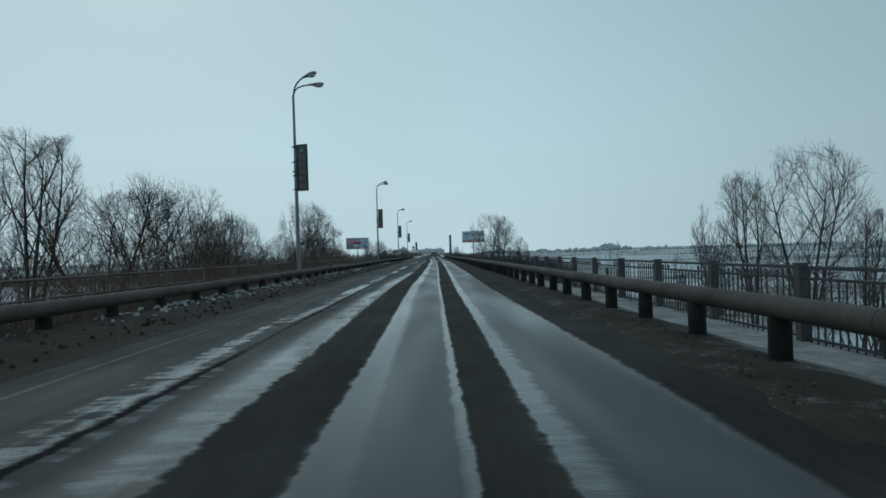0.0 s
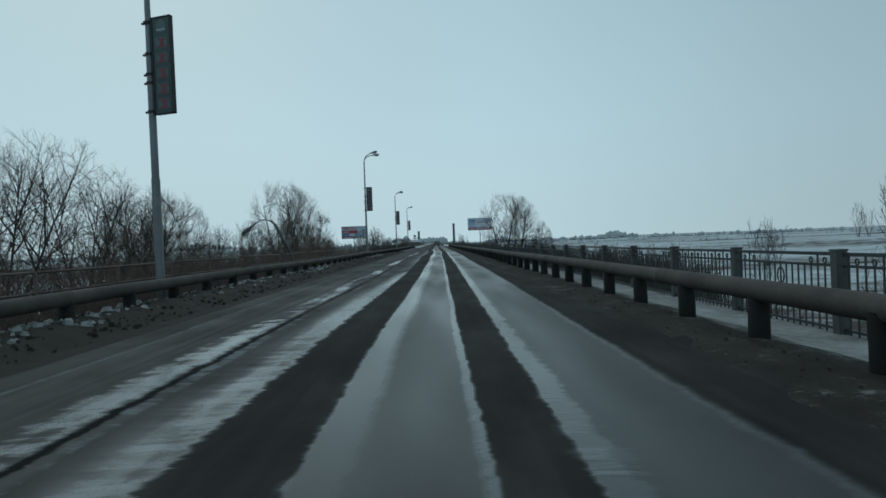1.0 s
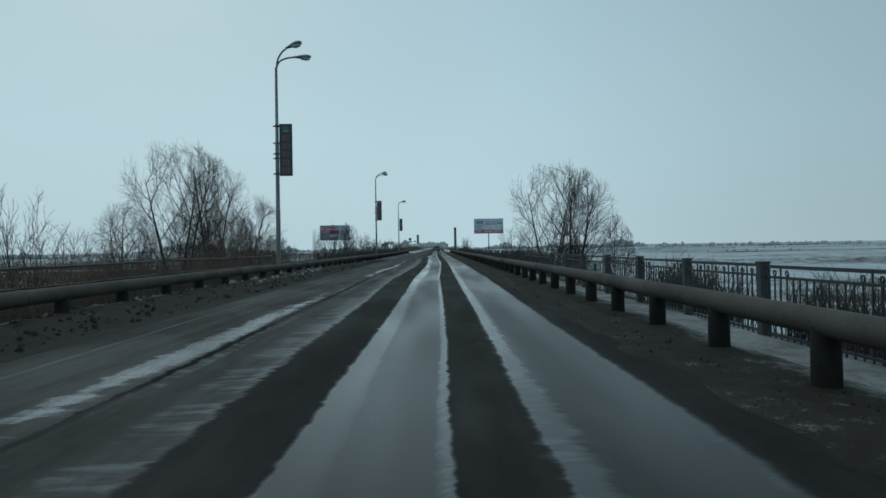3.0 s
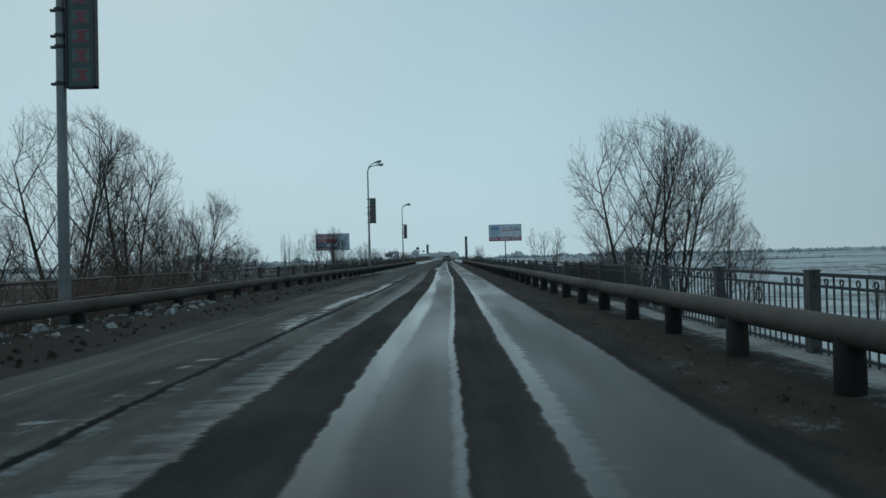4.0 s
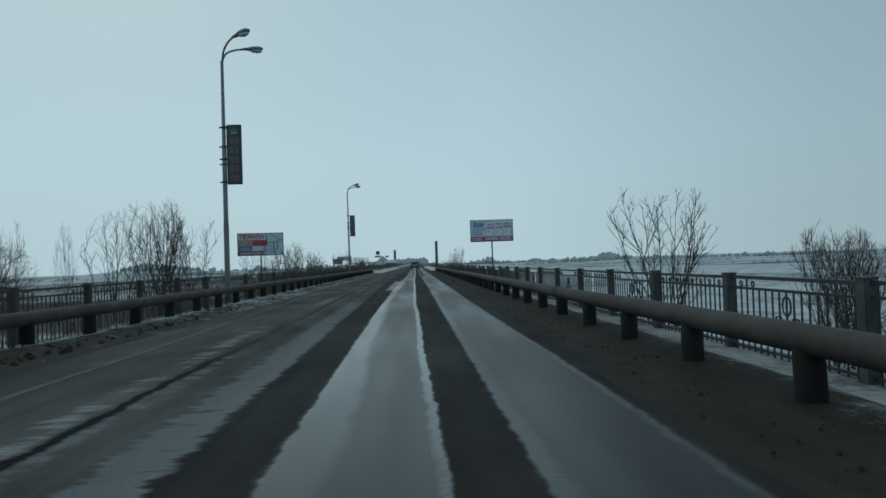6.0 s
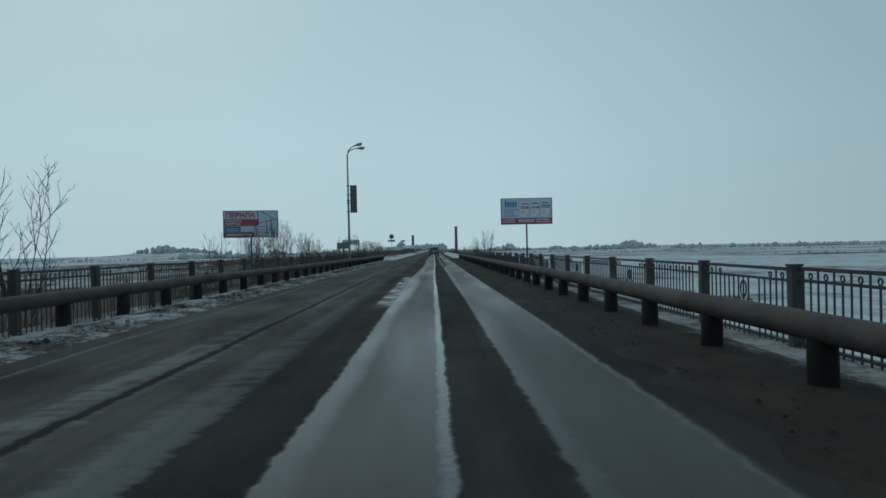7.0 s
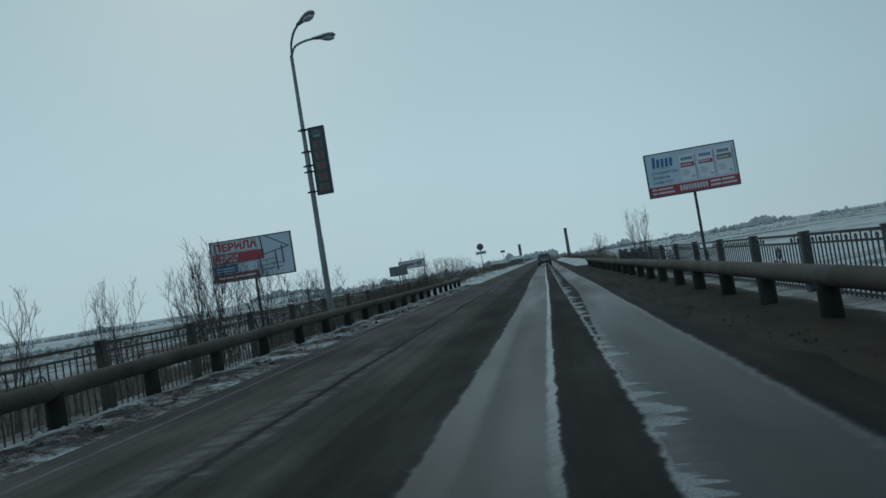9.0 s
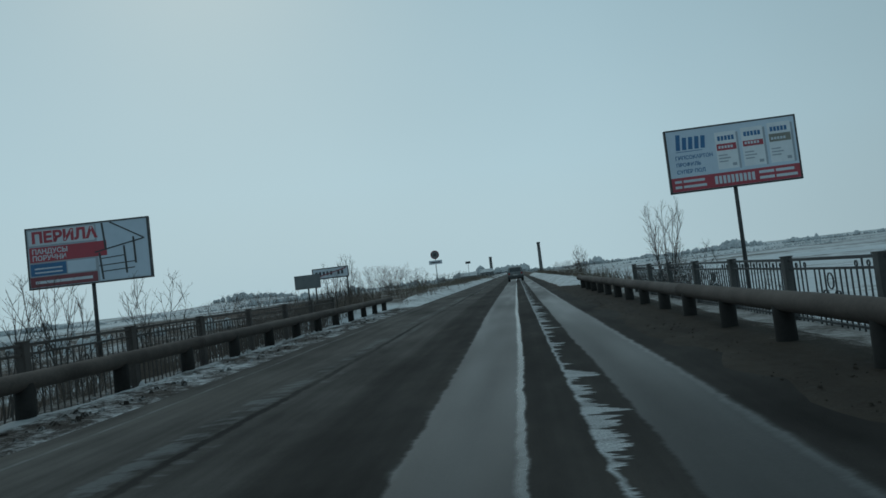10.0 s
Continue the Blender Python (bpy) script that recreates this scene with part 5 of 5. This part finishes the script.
dark = tree_kind("bush", 97, "shrub", M_BARK, M_TWIG, "dense dark round bush with many upright stems", "bush", "bushes along the embankment")
fork = tree_kind("bush", 103, "forked", M_BARK, M_TWIG, "dark leafless shrub with a fan of strong stems", "bush", "bushes along the embankment")


standing = set()


def put(kind, spots):
    """Plant copies of a kind at x, y, turn, size, width and tilt; the first one ever planted is the kind itself."""
    for x, y, turn, size, wide, *tilt in spots:
        m = planted(kind, x, y, turn, size, 0.05, wide, *tilt)
        if kind.name not in standing:
            kind.matrix_basis = m
            standing.add(kind.name)
        else:
            copy_thing(kind, m @ Matrix.Diagonal((1 / kind.scale[0], 1 / kind.scale[1], 1 / kind.scale[2], 1)))


put(big, [(6.75, 81.75, 20, 0.70, 0.84, 1.5), (-18.0, 89.6, 60, 1.04, 0.85), (18.6, 32.2, 10, 0.86, 0.80), (-20.0, 97.5, 300, 0.62, 1.1)])
put(fan, [(8.3, 82.3, 140, 0.73, 0.80, 6), (-16.9, 93.5, 200, 1.0, 0.80), (11.2, 84.0, 75, 0.56, 0.62), (-20.6, 87.0, 110, 0.66, 0.9)])
put(broad, [(-18.2, 105.3, 70, 0.94, 0.82), (-19.6, 59.5, 0, 0.80, 1.0), (-15.6, 30.6, 80, 0.78, 1.0), (-17.0, 45.5, 210, 0.82, 0.95), (-20.0, 68.5, 300, 0.62, 1.0), (-18.2, 116.0, 190, 0.60, 1.0)])
put(dome, [(-15.9, 105.9, 30, 0.46, 0.70), (-16.6, 98.0, 300, 0.70, 0.6), (-17.6, 53.0, 70, 0.78, 0.95), (-16.2, 38.0, 130, 0.84, 1.0), (-23.0, 63.5, 10, 0.66, 1.1)])
put(tall, [(-17.2, 27.4, 15, 0.80, 1.0), (-21.0, 30.5, 200, 0.80, 1.0), (-19.2, 23.5, 100, 0.85, 1.0), (15.1, 30.8, 60, 0.66, 0.85), (24.0, 36.0, 280, 0.55, 0.8)])
# the first four are far trees; thin sapling twigs imitate their haze
put(young, [(42.0, 97.0, 40, 1.12, 1.4), (44.3, 98.5, 160, 1.0, 1.5), (122.0, 200.0, 30, 2.0, 1.0), (127.0, 203.0, 150, 1.7, 1.2), (12.8, 30.6, 10, 0.95, 0.9), (13.6, 31.6, 160, 1.05, 0.9), (11.6, 31.2, 250, 0.7, 0.9), (9.0, 33.0, 0, 0.7, 0.6), (15.2, 35.0, 120, 1.2, 0.9), (21.9, 32.5, 35, 1.25, 0.9), (7.2, 174.2, 130, 0.58, 1.5), (24.0, 95.0, 5, 0.6, 1.0), (8.2, 230.0, 60, 0.8, 1.2), (10.5, 250.0, 160, 0.85, 1.2)])  # east of the bridge
put(young, [(-11.4, 62.0, 205, 0.8, 0.8), (-12.0, 55.0, 25, 0.8, 0.9)])  # west, first half
put(young, [(-15.3, 149.4, 40, 0.86, 1.1), (-10.6, 116.3, 0, 1.0, 1.1), (-9.6, 114.6, 77, 0.92, 1.1), (-11.2, 118.0, 144, 0.95, 1.1), (-10.0, 119.5, 200, 0.88, 1.1), (-9.0, 113.4, 260, 0.86, 1.0), (-11.8, 115.2, 310, 0.95, 1.0), (-11.2, 107.5, 33, 0.74, 0.5), (-10.8, 102.0, 66, 0.78, 0.35), (-10.9, 103.4, 5, 0.8, 0.35), (-11.5, 111.0, 99, 0.78, 0.45), (-11.3, 106.0, 122, 0.66, 0.6), (-9.8, 141.3, 12, 0.68, 1.3), (-10.8, 143.0, 55, 0.66, 1.3)])  # west, second half
put(young, [(-13.3, 152.0, 210, 0.8, 0.8), (-14.5, 152.6, 300, 0.82, 0.7), (-15.7, 160.0, 10, 1.0, 0.9), (-11.9, 155.0, 80, 0.98, 1.1), (-12.4, 156.2, 150, 0.94, 1.0), (-13.0, 158.4, 35, 0.95, 1.0), (-13.9, 157.2, 260, 0.9, 1.0), (-10.2, 155.7, 220, 0.72, 1.2), (-10.8, 157.4, 290, 0.74, 1.2), (-12.2, 169.0, 175, 0.75, 1.3), (-11.2, 163.0, 275, 0.66, 1.3), (-10.4, 160.0, 15, 0.62, 1.3), (-10.0, 186.5, 77, 0.62, 1.2), (-12.0, 190.0, 177, 0.62, 1.2), (-9.0, 180.5, 277, 0.5, 1.2)])  # west, by the far end
put(dark, [(13.4, 108.4, 0, 1.02, 0.70), (14.9, 109.8, 90, 0.95, 0.70)])
put(fork, [(7.75, 108.1, 90, 1.02, 1.0), (5.9, 173.0, 30, 0.83, 0.72)])
put(thicket, [(14.2, 31.4, 30, 0.8, 0.9), (16.6, 31.0, 190, 0.9, 0.9), (12.4, 31.8, 95, 0.55, 0.9), (5.7, 171.6, 60, 0.42, 1.1), (6.0, 175.0, 210, 0.42, 1.1), (7.0, 83.6, 250, 0.85, 0.8), (6.8, 8.0, 15, 0.62, 1.1), (7.2, 13.0, 75, 0.62, 1.1), (8.2, 226.0, 30, 0.55, 1.3), (8.8, 238.0, 130, 0.6, 1.4), (9.2, 252.0, 230, 0.7, 1.5), (9.0, 268.0, 330, 0.8, 1.6)])  # east of the bridge
put(thicket, [(-15.0, 90.0, 70, 1.25, 1.1), (-13.6, 88.0, 30, 1.1, 1.1), (-13.0, 82.0, 44, 0.9, 1.2), (-17.6, 92.5, 120, 1.1, 1.2), (-14.2, 73.0, 224, 1.05, 1.2), (-13.4, 65.0, 314, 1.0, 1.2), (-13.8, 41.0, 14, 1.1, 1.2), (-13.2, 33.0, 104, 1.1, 1.2), (-13.4, 25.0, 194, 1.1, 1.2), (-13.6, 47.0, 284, 1.0, 1.2), (-14.0, 56.0, 64, 1.05, 1.2), (-12.6, 16.0, 4, 1.1, 1.2)])  # west, first half
put(thicket, [(-14.4, 95.2, 170, 1.1, 1.1), (-13.6, 97.0, 134, 0.8, 1.2), (-15.6, 99.5, 200, 0.9, 1.2), (-14.0, 104.0, 264, 0.6, 1.2)])  # west, second half
put(thicket, [(-8.8, 188.0, 10, 0.62, 1.2), (-8.6, 193.0, 120, 0.66, 1.2), (-9.4, 198.0, 220, 0.62, 1.2), (-9.0, 206.0, 310, 0.62, 1.2), (-10.6, 172.0, 40, 0.72, 1.2), (-11.4, 177.0, 140, 0.75, 1.2), (-10.2, 219.0, 60, 0.55, 1.3), (-9.6, 231.0, 160, 0.5, 1.3), (-10.2, 244.0, 260, 0.5, 1.3), (-9.8, 262.0, 20, 0.6, 1.5), (-13.2, 165.0, 144, 0.6, 1.2), (-15.2, 173.0, 244, 0.7, 1.3)])  # west, by the far end


# ---- brushwood and dead grass on the slopes ----
def brush(name, spots, low, high, lean, stems, material, label, category):
    rng = random.Random(name)
    segs = []
    for x, y in spots:
        z = ground_height(x, y)
        for k in range(stems):
            px, py = x + rng.uniform(-0.45, 0.45), y + rng.uniform(-0.6, 0.6)
            h = rng.uniform(low, high)
            d = Vector((rng.uniform(-lean, lean), rng.uniform(-lean, lean), 1))
            p = Vector((px, py, z - 0.05))
            q = p + d * h * 0.55
            e = q + (d + Vector((rng.uniform(-0.3, 0.3), rng.uniform(-0.3, 0.3), 0))) * h * 0.45
            segs += [(p, q, 0.012, 0.009), (q, e, 0.009, 0.0)]
            for j in range(2):
                b = p.lerp(e, rng.uniform(0.3, 0.9))
                segs.append((b, b + Vector((rng.uniform(-0.4, 0.4), rng.uniform(-0.4, 0.4), rng.uniform(0.1, 0.5))) * h * 0.45, 0.007, 0.0))
    ob = raw(name, *tubes(segs, 3), material)
    return tagged(ob, label, category, kind="stuff")


rng_b = random.Random(5)
left_spots = [(rng_b.uniform(-13.5, -7.8), rng_b.uniform(-2, 98)) for _ in range(900)]
slope_spots = [(rng_b.uniform(-15.0, -8.6), 84 - 88 * rng_b.random()) for _ in range(1500)]
low_spots = [(rng_b.uniform(-12.0, -8.9), rng_b.uniform(98, 131)) for _ in range(110)] + [(rng_b.uniform(-12.0, -8.8), rng_b.uniform(131, 164)) for _ in range(200)] + [(rng_b.uniform(-13.0, -8.8), rng_b.uniform(164, 186)) for _ in range(420)]
brush("brushwood", left_spots, 0.7, 1.5, 0.35, 4, M_BRUSH, "tangled brown brushwood on the slope behind the fence", "brushwood")
brush("brushwood", slope_spots, 1.3, 2.6, 0.30, 4, M_BRUSH, "tall tangled brown brushwood under the trees", "brushwood")
brush("brushwood", low_spots, 0.7, 1.6, 0.35, 4, M_REEDDARK, "low brown brushwood along the rusty fence", "brushwood")


def patchy(y, seed):
    return noise.noise((y * 0.21, seed, 0.0)) + 0.4 * noise.noise((y * 0.9, seed, 3.0))


right_spots = [(rng_b.uniform(5.4, 8.5), y) for y in [rng_b.uniform(-5, 9) for _ in range(120)] + [rng_b.uniform(28, 36) for _ in range(70)] + [rng_b.uniform(163, 182) for _ in range(120)]]
brush("brushwood", right_spots, 0.5, 1.25, 0.4, 6, M_BRUSH, "brown brushwood growing through the railing", "brushwood")
foot_spots = [(rng_b.uniform(5.30, 6.0), y) for y in [rng_b.uniform(-5, 8) for _ in range(330)] + [rng_b.uniform(29, 60) for _ in range(1050)] + [rng_b.uniform(85, 97) for _ in range(120)] if y < 8 or patchy(y, 2.0) > -0.10]
foot_spots += [(rng_b.uniform(4.95, 5.8), rng_b.triangular(76.5, 85.5, 80.5)) for _ in range(520)]
brush("dead_grass", foot_spots, 0.65, 1.35, 0.32, 6, M_REEDDARK, "matted dead grass behind the iron railing", "grass")
left_grass = [(rng_b.uniform(-8.8, -7.42), rng_b.uniform(-2, 99)) for _ in range(1400)] + [(rng_b.uniform(-7.2, -6.3), rng_b.uniform(-2, 97)) for _ in range(350)]
brush("dead_grass", left_grass, 0.45, 1.20, 0.40, 7, M_REEDBROWN, "matted brown dead grass along the rusty fence", "grass")
reed_spots = [(rng_b.uniform(-9.5, -5.2), rng_b.uniform(181, 300)) for _ in range(420)] + [(rng_b.uniform(4.0, 9.0), rng_b.uniform(181, 300)) for _ in range(420)]
brush("dead_grass", reed_spots, 0.3, 0.9, 0.4, 5, M_REED, "dry dead grass on the road verge", "grass")


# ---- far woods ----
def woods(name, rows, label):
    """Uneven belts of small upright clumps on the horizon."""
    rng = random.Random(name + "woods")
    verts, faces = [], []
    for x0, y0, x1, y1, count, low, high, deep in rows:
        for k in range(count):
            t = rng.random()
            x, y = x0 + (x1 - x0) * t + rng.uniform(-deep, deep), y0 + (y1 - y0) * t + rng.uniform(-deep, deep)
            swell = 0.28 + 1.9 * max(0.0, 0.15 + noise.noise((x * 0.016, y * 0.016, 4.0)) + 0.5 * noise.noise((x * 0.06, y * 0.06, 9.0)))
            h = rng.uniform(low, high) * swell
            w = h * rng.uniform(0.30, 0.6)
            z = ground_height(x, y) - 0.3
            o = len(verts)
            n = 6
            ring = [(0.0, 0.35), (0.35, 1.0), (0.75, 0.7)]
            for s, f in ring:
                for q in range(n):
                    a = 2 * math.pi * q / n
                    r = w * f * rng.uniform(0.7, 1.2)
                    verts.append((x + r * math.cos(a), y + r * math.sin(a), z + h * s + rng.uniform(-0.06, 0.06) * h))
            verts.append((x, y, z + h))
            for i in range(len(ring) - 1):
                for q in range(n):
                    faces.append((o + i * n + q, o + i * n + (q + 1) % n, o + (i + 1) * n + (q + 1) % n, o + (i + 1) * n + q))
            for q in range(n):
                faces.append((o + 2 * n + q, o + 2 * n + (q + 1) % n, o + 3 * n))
    return tagged(raw(name, verts, faces, M_HAZYWOOD), label, "woods", kind="stuff")


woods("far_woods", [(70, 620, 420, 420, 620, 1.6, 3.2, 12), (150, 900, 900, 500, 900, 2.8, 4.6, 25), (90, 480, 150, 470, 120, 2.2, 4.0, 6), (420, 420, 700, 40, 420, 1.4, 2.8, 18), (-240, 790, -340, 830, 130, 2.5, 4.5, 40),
                    (-60, 640, -420, 560, 500, 1.8, 3.6, 18), (-420, 560, -600, 60, 300, 3.0, 6.0, 20), (-300, 900, 300, 1000, 900, 4.0, 7.0, 25)], "belts of bare woods along the horizon, paled for haze")
woods("field_scrub", [(-40, 200, -150, 320, 260, 0.5, 1.2, 16), (-30, 110, -110, 180, 140, 0.4, 1.0, 12), (120, 330, 260, 310, 40, 0.5, 1.2, 6)], "low scrub, paled for haze, scattered over snowy flats")
